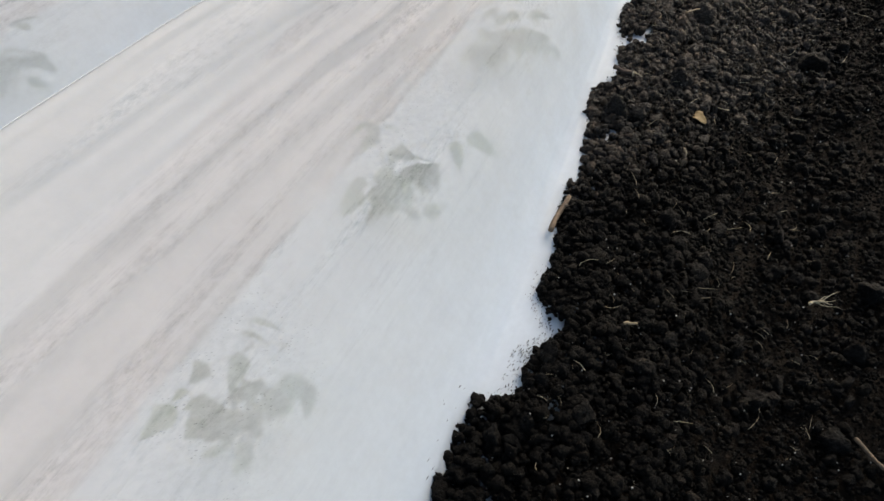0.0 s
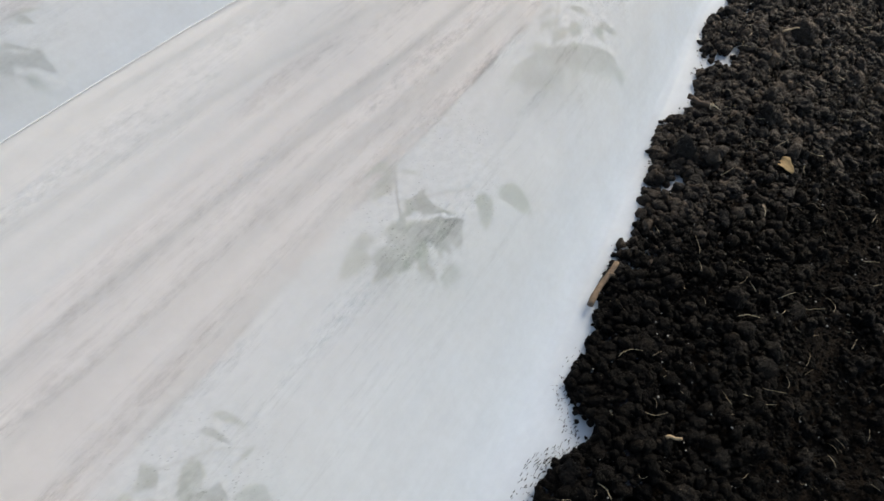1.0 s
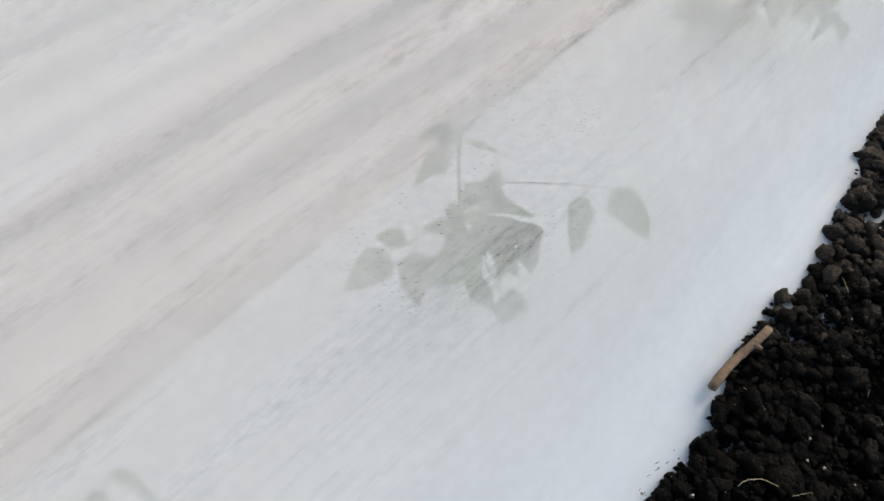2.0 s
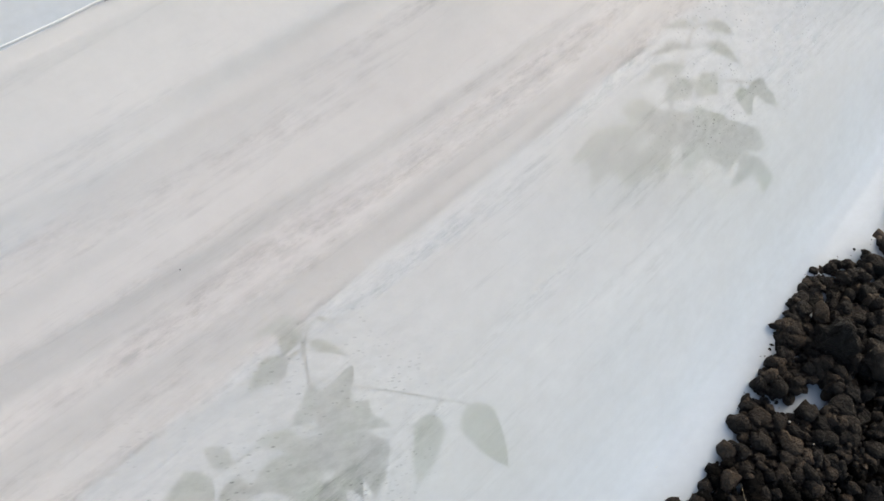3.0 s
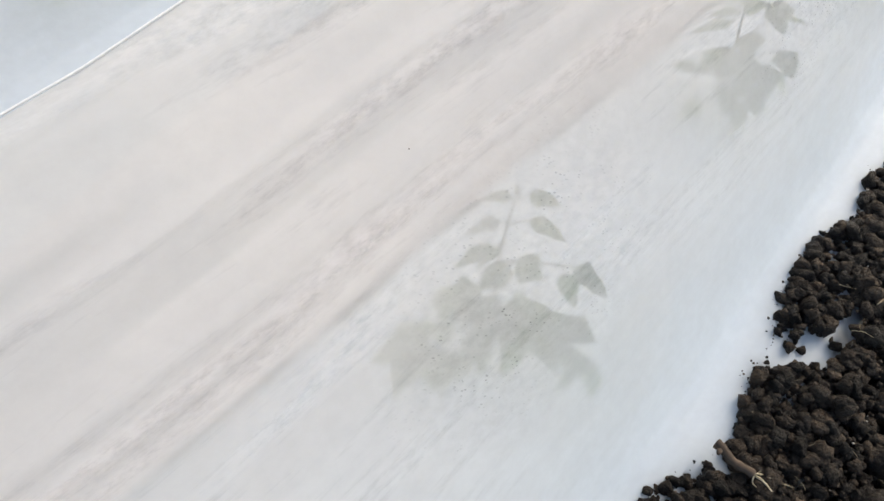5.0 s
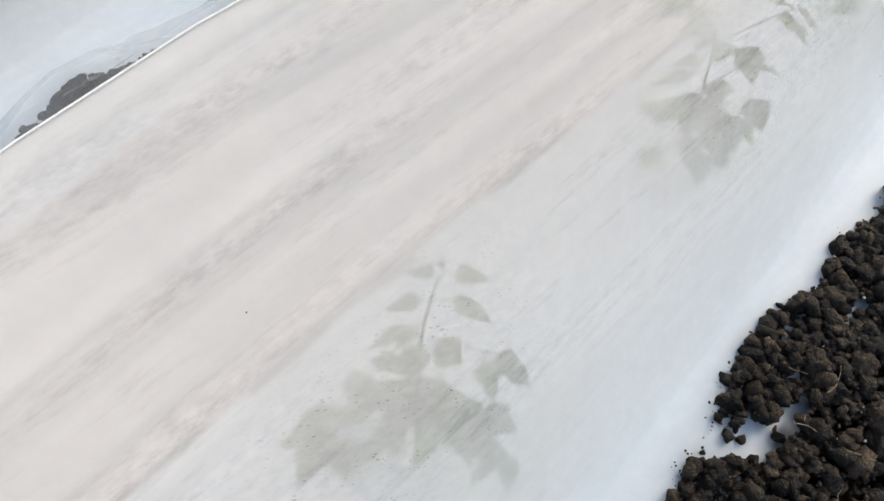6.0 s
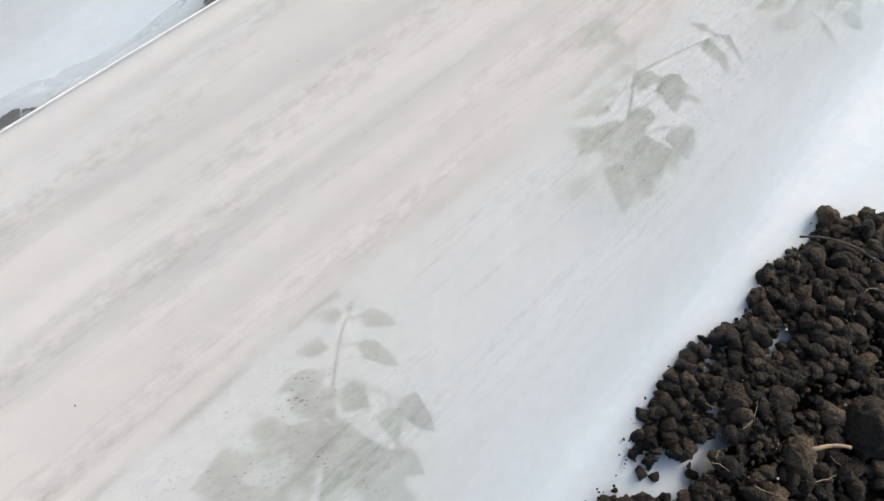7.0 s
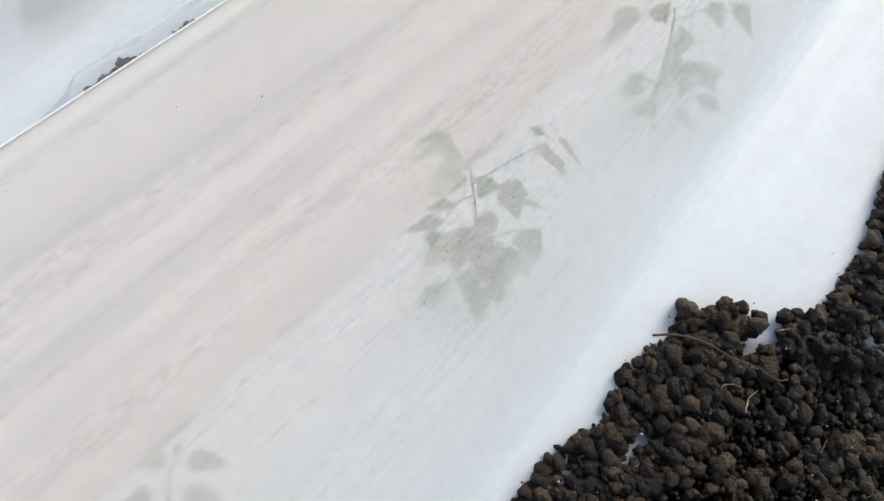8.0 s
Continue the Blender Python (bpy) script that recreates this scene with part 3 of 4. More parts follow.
# single lumps in the bare patch
hx, hy = r1.uniform(-0.02, 0.03, 16), r1.uniform(1.585, 1.68, 16)
hr = r1.uniform(0.003, 0.008, 16)
scatter("soil_crumbs", MID, np.stack([hx, hy, 0.004 + 0.5 * hr], -1), hr, SOIL, ground, "single lumps on the bare hem")
# gap between the rows
gy = r1.uniform(1.1, 2.2, 2700)
gx = gap_line(gy)
gr = r1.uniform(0.003, 0.0078, len(gy))
gx = gx + 0.6 * gr + 0.003 * np.sin(gy * 60) + (-0.79 - gx) * r1.uniform(0, 1, len(gy)) ** 1.1
scatter("soil_crumbs", MID, np.stack([gx, gy, 0.003 + 0.5 * gr + r1.uniform(0, 0.006, len(gx)) - 0.2 * np.clip(gx + 0.83, 0, 1)], -1), gr, SOIL, ground, "soil crumbs between the covered rows")
# a few crumbs lying on the hem
hy = r1.choice([0.62, 0.78, 0.95, 1.22, 1.45, 1.46, 1.60, 1.62, 1.68, 1.95], 120) + r1.normal(0, 0.05, 120)
hx = edge(hy) - 0.002 - 0.009 * r1.uniform(0, 1, 120) ** 3
hr = 0.0004 + 0.0014 * r1.uniform(0, 1, 120) ** 2
scatter("soil_crumbs", SMALL, np.stack([hx, hy, 0.010 + 0.6 * hr + np.clip(-0.05 - hx, 0, 1) * 0.9], -1), hr, SOIL, ground, "tiny crumbs scattered on the hem")
# dark crumbs in dashes along the crease of the mulch film
cy = np.concatenate([a + b * r1.uniform(0, 1, 90) for a, b in ((0.45, 0.12), (0.62, 0.16), (0.95, 0.10), (1.10, 0.16), (1.32, 0.10), (1.48, 0.07), (1.70, 0.12), (1.95, 0.15))])
cx = -0.44 + 0.10 * (cy - 1.1) + r1.normal(0, 0.0022, len(cy)) - 0.003
cr = r1.uniform(0.0008, 0.0026, len(cy))
scatter("soil_crumbs", TINY, np.stack([cx, cy, 0.0 * cy + 0.001], -1), cr, SOIL, ground, "dirt caught in the crease of the mulch film")
# dirt smeared on the hem
sy = np.concatenate([r1.normal(0.69, 0.05, 60), r1.normal(1.59, 0.03, 30), r1.normal(1.445, 0.015, 30)])
sx = edge(sy) - 0.028 * r1.uniform(0, 1, len(sy)) ** 1.5
sr = 0.0004 + 0.0009 * r1.uniform(0, 1, len(sy)) ** 2
scatter("soil_crumbs", TINY, np.stack([sx, sy, 0.0045 + np.clip(-0.065 - sx, 0, 1) * 0.7], -1), sr, SOIL, ground, "fine dirt smeared on the hem")
# dirt rubbed into the film along the edge, in short dark streaks
ky = np.concatenate([r1.normal(0.70, 0.055, 170), r1.normal(0.62, 0.03, 50), r1.normal(1.59, 0.03, 60), r1.normal(1.44, 0.02, 25), r1.uniform(0.4, 2.2, 60)])
kx = edge(ky) - 0.002 - 0.026 * r1.uniform(0, 1, len(ky)) ** 1.4
streaks = []
for qx, qy in zip(kx, ky):
    L, wd = r1.uniform(0.0015, 0.007), r1.uniform(0.0003, 0.0007)
    z0 = 0.0042 + max(-0.065 - qx, 0) * 0.7
    c = Vector((qx, qy, z0))
    d = Vector((0.25 + r1.uniform(-0.15, 0.15), 1, 0)).normalized()
    streaks.append(tube([c - d * L / 2, c, c + d * L / 2], [wd * 0.4, wd, wd * 0.3], 5))
v, f = joined(streaks)
tagged(child("dirt_streaks", mesh_from("dirt_streaks", v, f, SOIL), ground, "short dark streaks of dirt rubbed on the hem"), kind="stuff")
# specks on the slope of the cover
py_ = np.concatenate([[0.334, 1.328, 1.578, 1.74, 1.277, 1.553], r1.uniform(0.3, 2.3, 7)])
pz_ = np.concatenate([[0.46, 0.37, 0.40, 0.43, 0.33, 0.44], r1.uniform(0.06, 0.46, 7)])
px_ = np.interp(-pz_, [-b for a, b in NEAR[:9]], [a for a, b in NEAR[:9]]) + skew(py_, pz_)
scatter("dirt_specks", TINY, np.stack([px_ + 0.003, py_, pz_ + 0.0025], -1), r1.uniform(0.0003, 0.0007, len(py_)), SOIL, ground, "dark specks of dirt on the film")
# pale grains, many of them painted glints on the soil
x, y, rad = bed_places(900, r1, 0.0006, 0.0017, 2.0)
scatter("mineral_grains", SMALL[:3], np.stack([x, y, ground_z(x, y) + 0.020 + r1.uniform(0, 0.008, len(x))], -1), rad, PALE, ground, "pale mineral grains and painted glints in the soil")

# large lumps, each its own piece
LUMP = [mesh_from("soil_clod", V, F, CLOD) for V, F in LARGE]
DARK_LUMP = [mesh_from("soil_clod", V, F, DARK_CLOD) for V, F in LARGE]
DRY_LUMP = [mesh_from("soil_clod", V, F, DRY_CLOD) for V, F in LARGE]
HUGE_LUMP = [mesh_from("soil_clod", V, F, DRY_CLOD) for V, F in HUGE]


def lump(x, y, rad, k, extra=0.0, browner=False):
    R = Euler((k * 1.3, k * 2.1, k * 0.7)).to_matrix().to_4x4()
    m = Matrix.Translation((x, y, float(ground_z(x, y)) + rad * 0.45 + 0.010 + extra)) @ R @ Matrix.Scale(rad, 4)
    return child("soil_clod", (HUGE_LUMP * 3 if rad > 0.022 and browner else DRY_LUMP if browner else LUMP if brownish(x, y) else DARK_LUMP)[k % len(LUMP)], ground, m=m)


for k, (lx, ly, lr) in enumerate([(0.0, 1.304, 0.030), (0.14, 1.805, 0.034), (0.094, 1.73, 0.024), (0.118, 1.496, 0.026), (0.045, 1.317, 0.022), (0.017, 2.033, 0.011), (0.037, 2.040, 0.011), (0.055, 2.046, 0.006), (0.084, 2.041, 0.0045), (0.093, 2.042, 0.007), (-0.013, 2.001, 0.016), (0.025, 2.006, 0.015), (0.045, 2.018, 0.012), (0.022, 1.955, 0.016), (0.012, 0.655, 0.018), (0.036, 0.640, 0.015), (0.028, 1.04, 0.015), (0.467, 1.942, 0.032), (0.583, 1.145, 0.028)]):
    lump(lx, ly, lr, k, browner=k < 4)
x, y, rad = bed_places(340, r1, 0.0105, 0.020, 2.4, xmax=0.55, ymin=0.3, ymax=2.6)
for k, (lx, ly, lr) in enumerate(zip(x, y, rad)):
    lump(float(lx), float(ly), float(lr), k + 3, browner=k % 9 == 0 and bool(brownish(lx, ly)))

# ---- plants under the covers ----
def leaflet_mesh(seed):
    """An ovate leaflet of unit length along x, folded at the midrib, drooping to its tip, with a toothed edge."""
    r = np.random.default_rng(seed)
    nl, nw = 22, 6
    verts, faces = [], []
    for i in range(nl + 1):
        t = i / nl
        half = 0.29 * (math.sin(math.pi * min(1, t ** 0.72)) ** 0.85 * (1 - 0.42 * t)) + 0.004
        if 0 < i < nl:
            half *= 1 + 0.09 * (1 if i % 2 else -1) + r.uniform(-0.12, 0.12) + 0.14 * math.sin(11 * t + 2.1 * seed)
        for j in range(-nw // 2, nw // 2 + 1):
            w = j / (nw / 2)
            z = 0.20 * abs(w) * half - 0.22 * t * t + 0.025 * math.sin(9 * t + 3 * w + seed) * abs(w) + 0.03 * math.cos(math.pi * j) * half
            verts.append((t, w * half, z))
    k = nw + 1
    for i in range(nl):
        for j in range(nw):
            faces.append((i * k + j, (i + 1) * k + j, (i + 1) * k + j + 1, i * k + j + 1))
    return mesh_from("leaflet", verts, faces, LEAF)


LEAFLETS = [leaflet_mesh(s) for s in range(9)]


def basis(at, d, up, size, widen=1.0):
    x = d.normalized()
    z = (up - x * up.dot(x)).normalized()
    y = z.cross(x)
    m = Matrix((x, y, z)).transposed().to_4x4()
    return Matrix.Translation(at) @ m @ Matrix.Diagonal((size, size * widen, size, 1))


def plant(base, top, leaves, seed, label, inner=9):
    """leaves: each a list of leaflets, x, y, z of the leaflet's base, its heading in degrees, length and width."""
    r = np.random.default_rng(seed)
    root = new("plant")
    root.location = base
    b, t = Vector((0, 0, 0)), Vector(top) - Vector(base)
    bend = Vector((r.uniform(-0.006, 0.006), r.uniform(-0.006, 0.006), 0))
    path = [b.lerp(t, i / 8) + bend * math.sin(math.pi * i / 8) for i in range(9)]
    v, f = tube(path, [0.0026 - 0.0014 * i / 8 for i in range(9)], 8)
    child("stem", mesh_from("stem", v, f, STEM), root)
    low = []
    for k in range(inner):       # small leaves low round the stem
        a, q = r.uniform(0, 6.283), r.uniform(0.012, 0.05)
        size = r.uniform(0.028, 0.042)
        low.append([(base[0] + q * math.cos(a) + 0.01, base[1] + q * math.sin(a) - 0.012, r.uniform(0.025, 0.05), math.degrees(a) + r.uniform(-60, 60), size, size * r.uniform(0.55, 0.8))])
    parted = []
    for leaflets in leaves:      # broad blades are clusters of narrower ones
        parted.append([])
        for x, y, z, turn, length, width in leaflets:
            if width < 0.05:
                parted[-1].append((x, y, z, turn, length, width))
                continue
            for side, back, k in ((0.0, 0.0, 1.0), (1.0, 0.25, 0.72), (-1.0, 0.30, 0.68)):
                ang = radians(turn + 90)
                parted[-1].append((x + math.cos(ang) * side * 0.16 * width, y + math.sin(ang) * side * 0.16 * width, z + 0.004 * k - 0.006 * abs(side), turn + side * r.uniform(28, 50), length * k, 0.48 * width * (0.6 + 0.4 * k)))
    for leaflets in parted + low:
        at = [Vector(q[:3]) - Vector(base) for q in leaflets]
        mean = sum(at, Vector()) / len(at)
        a = b.lerp(t, min(0.97, max(0.15, 0.97 * (mean.z / max(t.z, 0.01)) ** 4)))
        far = max(at, key=lambda q: (q - a).length)
        mid = (a + far) * 0.5 + (mean - (a + far) * 0.5) * 0.6 + Vector((0, 0, 0.10 * (far - a).length))
        pts = [a * (1 - q) ** 2 + mid * 2 * q * (1 - q) + far * q * q for q in (i / 8 for i in range(9))]
        tubes = [tube(pts, [0.0011 - 0.0005 * i / 8 for i in range(9)], 6)]
        for q in at:             # short stalks from the midrib to the leaflets
            if q is not far:
                near_ = min(pts, key=lambda p: (p - q).length)
                if (near_ - q).length > 0.003:
                    tubes.append(tube([near_, near_.lerp(q, 0.5) + Vector((0, 0, 0.002)), q], [0.0010, 0.0009, 0.0008], 5))
        v, f = joined(tubes)
        leaf = child("leaf", mesh_from("leaf", v, f, STEM), root)
        for q, (_, _, _, turn, length, width) in zip(at, leaflets):
            way = Vector((math.cos(radians(turn)), math.sin(radians(turn)), -0.12))
            up = Vector((r.uniform(-0.45, 0.5), r.uniform(-0.5, 0.35), 1))
            child("leaflet", LEAFLETS[int(r.integers(0, len(LEAFLETS)))], leaf, m=basis(q, way, up, length, (0.92 if width < 0.04 else 0.70) * width / (0.49 * length)))
    return tagged(root, label, "plant", group="row plants")


plant((-0.350, 0.385, 0), (-0.385, 0.44, 0.11), [
    [(-0.424, 0.349, 0.090, -115, 0.058, 0.036), (-0.424, 0.376, 0.090, -129, 0.026, 0.018)],
    [(-0.407, 0.408, 0.115, -112, 0.033, 0.033), (-0.372, 0.437, 0.115, -82, 0.052, 0.028), (-0.392, 0.469, 0.115, 9, 0.036, 0.012), (-0.392, 0.492, 0.115, 12, 0.043, 0.014), (-0.325, 0.477, 0.115, -116, 0.032, 0.009)],
    [(-0.387, 0.378, 0.075, -104, 0.058, 0.064), (-0.365, 0.418, 0.075, -44, 0.037, 0.062)],
    [(-0.365, 0.388, 0.055, -78, 0.056, 0.083), (-0.397, 0.360, 0.055, -106, 0.033, 0.045)],
    [(-0.288, 0.449, 0.085, -105, 0.065, 0.054), (-0.318, 0.422, 0.085, -76, 0.044, 0.038), (-0.285, 0.442, 0.085, -65, 0.037, 0.026)],
], 1, "low green leafy plant standing under the fogged film cover")
plant((-0.330, 0.880, 0), (-0.382, 0.922, 0.145), [
    [(-0.229, 0.974, 0.130, -19, 0.061, 0.045), (-0.247, 0.947, 0.130, -60, 0.059, 0.028)],
    [(-0.375, 0.896, 0.140, -102, 0.043, 0.026), (-0.393, 0.927, 0.140, -130, 0.042, 0.021), (-0.392, 0.921, 0.140, -64, 0.027, 0.020), (-0.369, 0.921, 0.140, 32, 0.033, 0.014), (-0.384, 0.940, 0.140, 42, 0.018, 0.005), (-0.372, 0.895, 0.140, -73, 0.022, 0.014)],
    [(-0.354, 0.786, 0.115, -100, 0.055, 0.037), (-0.337, 0.802, 0.115, -50, 0.051, 0.036), (-0.353, 0.807, 0.115, -153, 0.033, 0.022), (-0.324, 0.857, 0.115, -135, 0.041, 0.019)],
    [(-0.313, 0.871, 0.095, -61, 0.074, 0.063), (-0.326, 0.834, 0.095, -25, 0.035, 0.035)],
    [(-0.295, 0.898, 0.100, -61, 0.065, 0.057), (-0.278, 0.906, 0.100, -55, 0.051, 0.034)],
    [(-0.331, 0.899, 0.120, -100, 0.036, 0.026), (-0.315, 0.880, 0.120, 109, 0.066, 0.040)],
    [(-0.317, 0.888, 0.110, 46, 0.055, 0.046), (-0.294, 0.879, 0.110, -110, 0.036, 0.045)],
    [(-0.258, 0.847, 0.060, 1, 0.029, 0.024), (-0.250, 0.843, 0.060, -65, 0.028, 0.027)],
], 2, "green leafy plant with broad leaflets spread under the fogged film")
plant((-0.285, 1.430, 0), (-0.330, 1.512, 0.105), [
    [(-0.335, 1.513, 0.105, -151, 0.032, 0.018), (-0.321, 1.526, 0.105, 35, 0.038, 0.022), (-0.335, 1.521, 0.105, 112, 0.016, 0.008)],
    [(-0.327, 1.483, 0.100, -131, 0.036, 0.021), (-0.304, 1.505, 0.100, 16, 0.044, 0.022)],
    [(-0.317, 1.458, 0.095, -116, 0.047, 0.019), (-0.308, 1.460, 0.095, -110, 0.034, 0.014)],
    [(-0.238, 1.493, 0.090, 1, 0.044, 0.029), (-0.243, 1.480, 0.090, -34, 0.037, 0.025)],
    [(-0.217, 1.449, 0.060, 14, 0.040, 0.033), (-0.213, 1.421, 0.060, 0, 0.031, 0.032)],
    [(-0.326, 1.400, 0.075, -66, 0.037, 0.030), (-0.309, 1.360, 0.075, -115, 0.066, 0.037), (-0.305, 1.339, 0.075, -80, 0.033, 0.039)],
    [(-0.243, 1.446, 0.070, -81, 0.051, 0.067), (-0.282, 1.416, 0.070, -64, 0.050, 0.077)],
    [(-0.289, 1.464, 0.085, 5, 0.031, 0.036), (-0.292, 1.454, 0.085, -107, 0.040, 0.042)],
] + [
    [(-0.317, 1.331, 0.055, -73, 0.055, 0.059), (-0.290, 1.350, 0.055, -63, 0.041, 0.048), (-0.328, 1.353, 0.055, -116, 0.039, 0.026)],
    [(-0.244, 1.429, 0.060, -82, 0.064, 0.082), (-0.270, 1.421, 0.060, -109, 0.052, 0.057)],
    [(-0.178, 1.437, 0.050, -100, 0.047, 0.051), (-0.215, 1.450, 0.050, 21, 0.035, 0.030)],
], 3, "green plant with an upright stem and paired leaflets under the cover")
plant((-0.255, 1.905, 0), (-0.285, 1.935, 0.15), [
    [(-0.328, 1.958, 0.150, -108, 0.048, 0.024), (-0.342, 1.953, 0.150, -118, 0.038, 0.010), (-0.320, 1.947, 0.150, -50, 0.027, 0.021), (-0.300, 1.922, 0.150, -116, 0.027, 0.022)],
    [(-0.287, 1.930, 0.140, -94, 0.028, 0.013), (-0.277, 1.892, 0.140, -135, 0.031, 0.015), (-0.271, 1.868, 0.140, -135, 0.047, 0.018)],
    [(-0.241, 2.008, 0.145, -20, 0.024, 0.018), (-0.223, 2.006, 0.145, -27, 0.028, 0.013), (-0.231, 2.029, 0.145, -13, 0.039, 0.010), (-0.247, 2.024, 0.145, 176, 0.023, 0.010)],
    [(-0.269, 1.955, 0.120, -89, 0.027, 0.035), (-0.252, 1.965, 0.120, -45, 0.046, 0.036), (-0.226, 1.947, 0.120, 32, 0.031, 0.010)],
    [(-0.267, 1.875, 0.090, -104, 0.042, 0.043), (-0.253, 1.932, 0.090, -73, 0.045, 0.044)],
    [(-0.232, 1.916, 0.065, -81, 0.062, 0.066), (-0.215, 1.919, 0.065, -70, 0.050, 0.059)],
    [(-0.213, 1.944, 0.075, -33, 0.040, 0.037), (-0.271, 1.907, 0.075, -68, 0.054, 0.044)],
], 4, "bushy green plant with drooping leaflets under the fogged cover")
plant((-0.210, 2.275, 0), (-0.225, 2.29, 0.14), [
    [(-0.265, 2.263, 0.140, -93, 0.070, 0.031), (-0.266, 2.255, 0.140, -80, 0.030, 0.022), (-0.245, 2.280, 0.140, -35, 0.026, 0.031)],
    [(-0.193, 2.330, 0.135, -39, 0.037, 0.025), (-0.169, 2.347, 0.135, -33, 0.046, 0.025)],
    [(-0.166, 2.292, 0.080, -95, 0.061, 0.045), (-0.154, 2.289, 0.080, -64, 0.030, 0.029)],
    [(-0.197, 2.270, 0.090, -80, 0.047, 0.044), (-0.205, 2.317, 0.090, -87, 0.053, 0.045)],
], 5, "green plant far along the row under the fogged cover")
NEXT = [(0.06, -0.07, 0.09, 0.055), (0.08, 0.02, 0.08, 0.060), (-0.03, -0.10, 0.10, 0.055), (-0.08, 0.03, 0.12, 0.048), (0.02, 0.09, 0.12, 0.05), (0.05, -0.02, 0.10, 0.060)]


def spread(px, py, rows, seed):
    """Leaves of one large and two smaller leaflets that point away from the stem."""
    r = np.random.default_rng(seed)
    made = []
    for a, b, z, size in rows:
        turn = math.degrees(math.atan2(b, a))
        made.append([(px + a * q, py + b * q, z, turn + w + r.uniform(-15, 15), size * k, size * k * 0.6) for q, w, k in ((0.7, 0, 1.0), (0.55, 65, 0.7), (0.55, -65, 0.7))])
    return made


for k, (px, py) in enumerate([(-1.17, 0.90), (-1.10, 1.47), (-1.10, 2.33)]):
    plant((px, py, 0), (px - 0.02, py + 0.02, 0.13), spread(px, py, NEXT[k % 2:], k), 20 + k, "green plant under the cover of the next bed")
plant((-1.105, 1.935, 0), (-1.12, 1.95, 0.14), spread(-1.105, 1.935, [(0.075, -0.123, 0.030, 0.042), (0.087, -0.097, 0.030, 0.040), (0.103, -0.05, 0.026, 0.040), (0.075, -0.055, 0.045, 0.044), (0.025, -0.09, 0.07, 0.05), (0.035, -0.035, 0.08, 0.05), (0.015, 0.065, 0.12, 0.05), (-0.035, -0.015, 0.13, 0.05)], 9), 22,
      "green plant whose leaves droop against the cover of the next bed")


# ---- twigs, roots, straw and leaf litter on the soil ----
def twig(name, a, b, radius, mat, label, category, knots=(), roots=0, seed=0):
    r = np.random.default_rng(seed)
    a, b = Vector(a), Vector(b)
    n = 14
    side = (b - a).cross(Vector((0, 0, 1))).normalized()
    pts, rad = [], []
    for i in range(n + 1):
        t = i / n
        pts.append(a.lerp(b, t) + side * 0.0018 * math.sin(5 * t + seed) + Vector((0, 0, 0.0010 * math.sin(9 * t))))
        rad.append(radius * (1.05 - 0.2 * t + 0.10 * r.uniform(-1, 1)))
    pts = [pts[0] - (pts[1] - pts[0]) * 0.15] + pts + [pts[-1] + (pts[-1] - pts[-2]) * 0.15]
    rad = [rad[0] * 0.55] + rad + [rad[-1] * 0.5]
    root = new(name)
    root.location = a
    v, f = tube([p - a for p in pts], rad, 9)
    child("shaft", mesh_from("shaft", v, f, mat), root)
    for k in knots:
        c = a.lerp(b, k) - a
        v, f = tube([c, c + side * radius * 1.2 + Vector((0, 0, radius * 0.8)), c + side * radius * 1.9 + Vector((0, 0, radius * 1.1))], [radius * 0.7, radius * 0.55, radius * 0.25], 7)
        child("knot", mesh_from("knot", v, f, mat), root)
    for k in range(roots):
        w = (b - a).normalized() + Vector((r.uniform(-0.9, 0.9), r.uniform(-0.9, 0.9), r.uniform(0.0, 0.5)))
        L = r.uniform(0.012, 0.026)
        p = [b - a + w * L * i / 5 + Vector((0, 0, 0.004 * math.sin(i * 1.1 + k))) for i in range(6)]
        v, f = tube(p, [0.0011 - 0.00017 * i for i in range(6)], 5)
        child("rootlet", mesh_from("rootlet", v, f, STRAW), root)
    return tagged(root, label, category)


twig("twig", (-0.047, 0.915, 0.016), (-0.036, 1.005, 0.024), 0.0050, BARK, "short weathered brown twig lying at the soil edge", "twig", (0.72,), 0, 3)
twig("root_stub", (-0.031, 1.452, 0.026), (0.012, 1.450, 0.022), 0.0050, ROOT, "dark root stub with pale rootlets on the soil", "root", (0.15,), 9, 5)
twig("twig", (0.535, 0.786, -0.128), (0.602, 0.726, -0.126), 0.0036, BARK, "weathered brown stick lying in the furrow", "twig", (0.4,), 0, 12)
twig("root_stub", (0.458, 1.060, -0.126), (0.472, 1.064, -0.122), 0.0026, STRAW, "tuft of pale dry rootlets on dark soil", "root", (), 8, 14)
twig("wood_chip", (0.112, 0.760, 0.016), (0.130, 0.768, 0.018), 0.0024, CHIP, "small reddish splinter of wood on dark soil", "wood chip", (), 0, 16)
twig("wood_chip", (0.094, 1.730, 0.044), (0.123, 1.755, 0.046), 0.0021, CHIP, "pale splinter of wood on a soil clod", "wood chip", (), 0, 8)


def curved(name, pts, radius, mat, label, category):
    P = [Vector(p) for p in pts]
    fine = []
    for i in range(len(P) - 1):
        p0, p1, p2, p3 = P[max(i - 1, 0)], P[i], P[i + 1], P[min(i + 2, len(P) - 1)]
        for k in range(6):
            t = k / 6
            fine.append(0.5 * ((2 * p1) + (p2 - p0) * t + (2 * p0 - 5 * p1 + 4 * p2 - p3) * t * t + (3 * p1 - p0 - 3 * p2 + p3) * t ** 3))
    fine.append(P[-1])
    n = len(fine)
    v, f = tube([p - P[0] for p in fine], [radius * (1 - 0.6 * i / n) for i in range(n)], 6)
    ob = new(name, mesh_from(name, v, f, mat))
    ob.location = P[0]
    return tagged(ob, label, category)


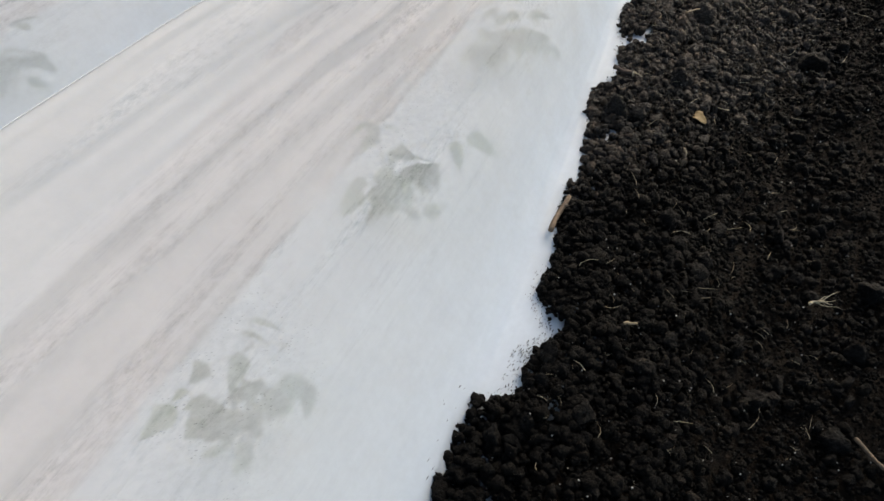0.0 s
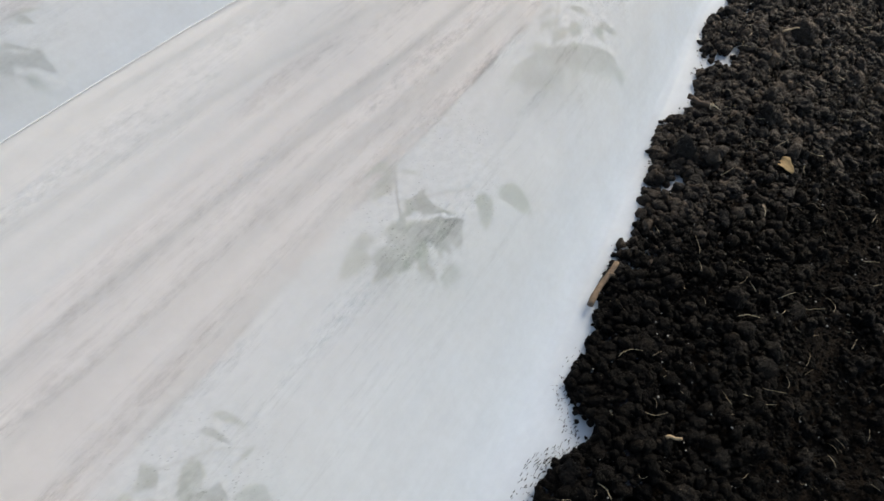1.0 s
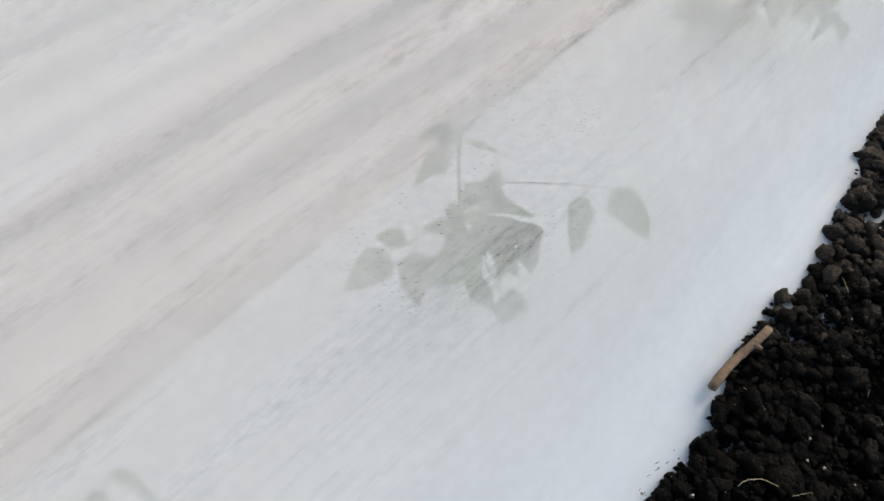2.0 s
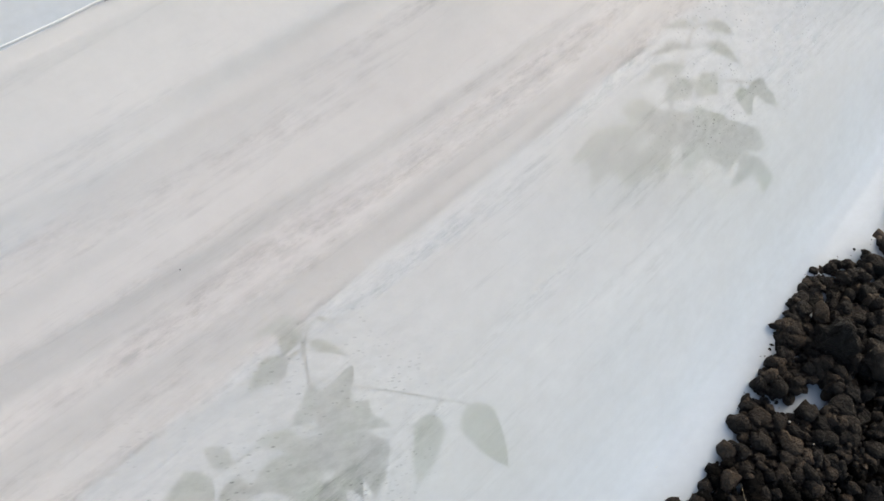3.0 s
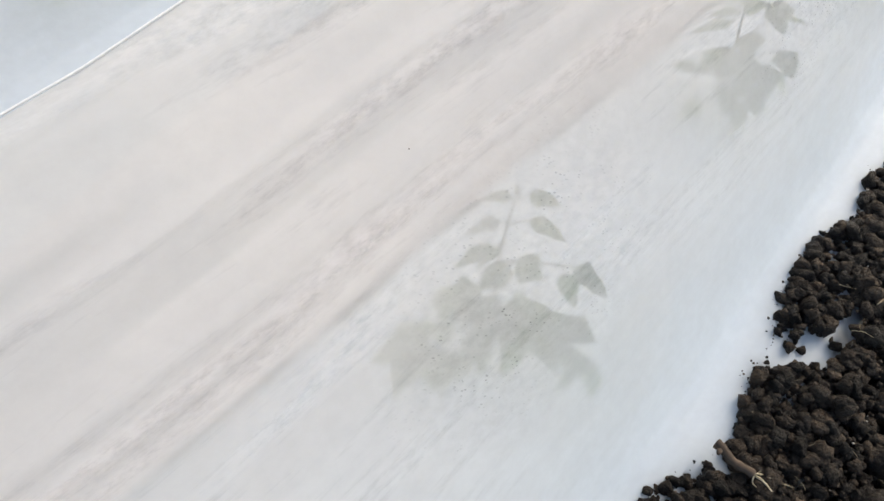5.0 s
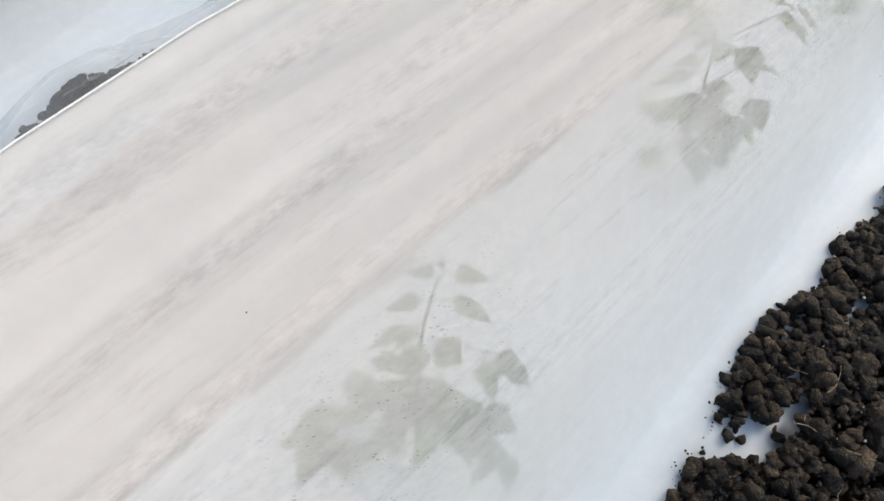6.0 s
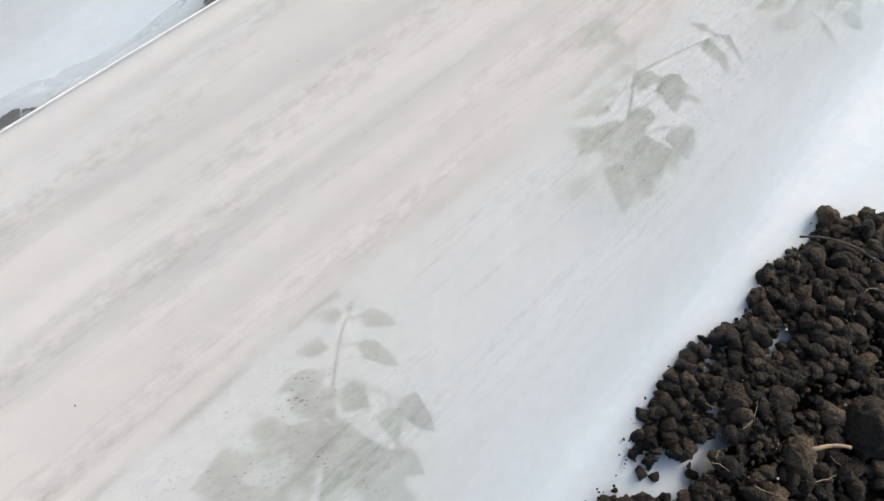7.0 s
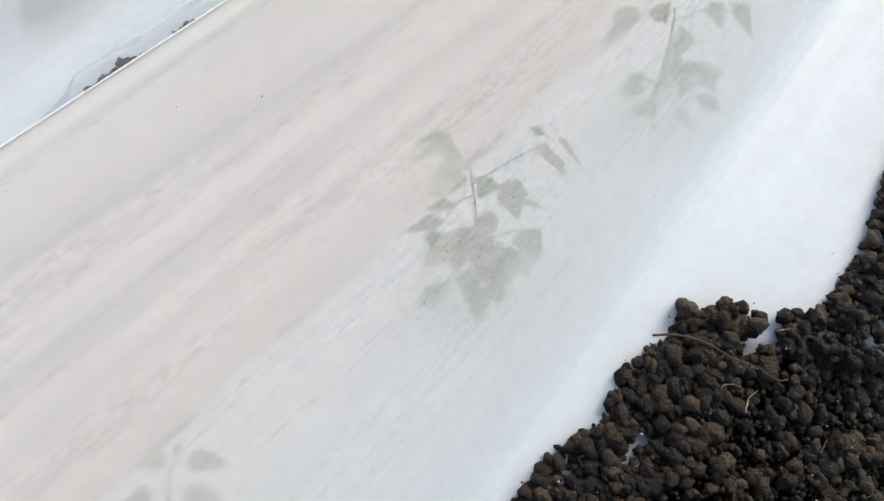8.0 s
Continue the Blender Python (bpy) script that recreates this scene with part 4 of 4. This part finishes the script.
curved("root_fibre", [(-0.030, 1.935, 0.040), (-0.008, 1.950, 0.043), (0.022, 1.960, 0.044), (0.055, 1.962, 0.043), (0.079, 1.969, 0.042), (0.092, 1.969, 0.041), (0.104, 1.970, 0.039), (0.113, 1.979, 0.036)], 0.0016, ROOT, "long thin curved brown root on the soil", "root")


def straw_mesh(seed):
    r = np.random.default_rng(seed)
    n = 7
    bend = r.uniform(-0.9, 0.9)
    p = [Vector((i / n - 0.5, bend * ((i / n - 0.5) ** 2 - 0.12) + 0.02 * r.uniform(-1, 1), 0.05 * math.sin(2.2 * i / n + seed))) for i in range(n + 1)]
    v, f = tube(p, [0.0125 * (1.1 - 0.7 * i / n) for i in range(n + 1)], 5)
    return mesh_from("straw_fragment", v, f, STRAW)


STRAWS = [straw_mesh(s) for s in range(8)]
rs = np.random.default_rng(55)


def straw(x, y, turn, length, k):
    ob = new("straw_fragment", STRAWS[k % len(STRAWS)])
    z = float(ground_z(x, y)) + 0.0275
    ob.matrix_basis = pose(x, y, z, rs.uniform(-15, 15), rs.uniform(-14, 14), turn) @ Matrix.Diagonal((length, length * 0.9 + 0.006, length * 0.9 + 0.009, 1))
    return tagged(ob, "thin pale dry straw fragment lying on dark soil", "straw", group="straw on the soil")


straw(0.070, 1.942, 36, 0.030, 3)
for k, (sx, sy, turn, length) in enumerate(((0.289, 1.140, 20, 0.034), (0.372, 1.135, 75, 0.030), (0.372, 0.770, 80, 0.016), (0.025, 0.573, -20, 0.026), (0.108, 0.561, 110, 0.028), (0.184, 0.653, 100, 0.020), (0.177, 0.870, 130, 0.022), (0.125, 1.722, 50, 0.036), (0.551, 1.999, 70, 0.050), (0.300, 1.020, 60, 0.020))):
    straw(sx, sy, turn, length, k)
straw(0.018, 1.886, -10, 0.014, 5)
straw(0.003, 1.712, 20, 0.020, 0)
straw(-0.010, 1.690, 40, 0.016, 2)
straw(-0.075, 1.073, 30, 0.010, 4)
for k in range(270):
    sy = rs.uniform(0.35, 2.5)
    sx = float(edge(sy)) + 0.03 + rs.uniform(0, 1) * 0.5
    straw(sx, sy, rs.uniform(0, 180), 0.008 + 0.030 * rs.uniform(0, 1) ** 2.4, k)


def dry_leaf(x, y, turn, size, label, lift=0.022):
    verts, faces = [], []
    n, w = 10, 6
    r = np.random.default_rng(int(size * 1e4))
    for i in range(n + 1):
        t = i / n
        half = 0.34 * math.sin(math.pi * (0.06 + 0.9 * t)) * (1 + 0.22 * math.sin(7 * t + size * 300))
        for j in range(w + 1):
            u = j / w * 2 - 1
            verts.append(((t - 0.5), u * half, 0.22 * u * u * half + 0.10 * math.sin(4 * t) + 0.03 * r.uniform(-1, 1)))
    for i in range(n):
        for j in range(w):
            a = i * (w + 1) + j
            faces.append((a, a + w + 1, a + w + 2, a + 1))
    ob = new("dry_leaf", mesh_from("dry_leaf", verts, faces, DRY_LEAF))
    ob.matrix_basis = pose(x, y, float(ground_z(x, y)) + lift, 8, -6, turn) @ Matrix.Diagonal((size, size, size, 1))
    mod = ob.modifiers.new("thickness", "SOLIDIFY")
    mod.thickness = 0.012
    return tagged(ob, label, "leaf")


dry_leaf(0.176, 1.40, -35, 0.042, "curled yellow-brown dry leaf on dark soil")
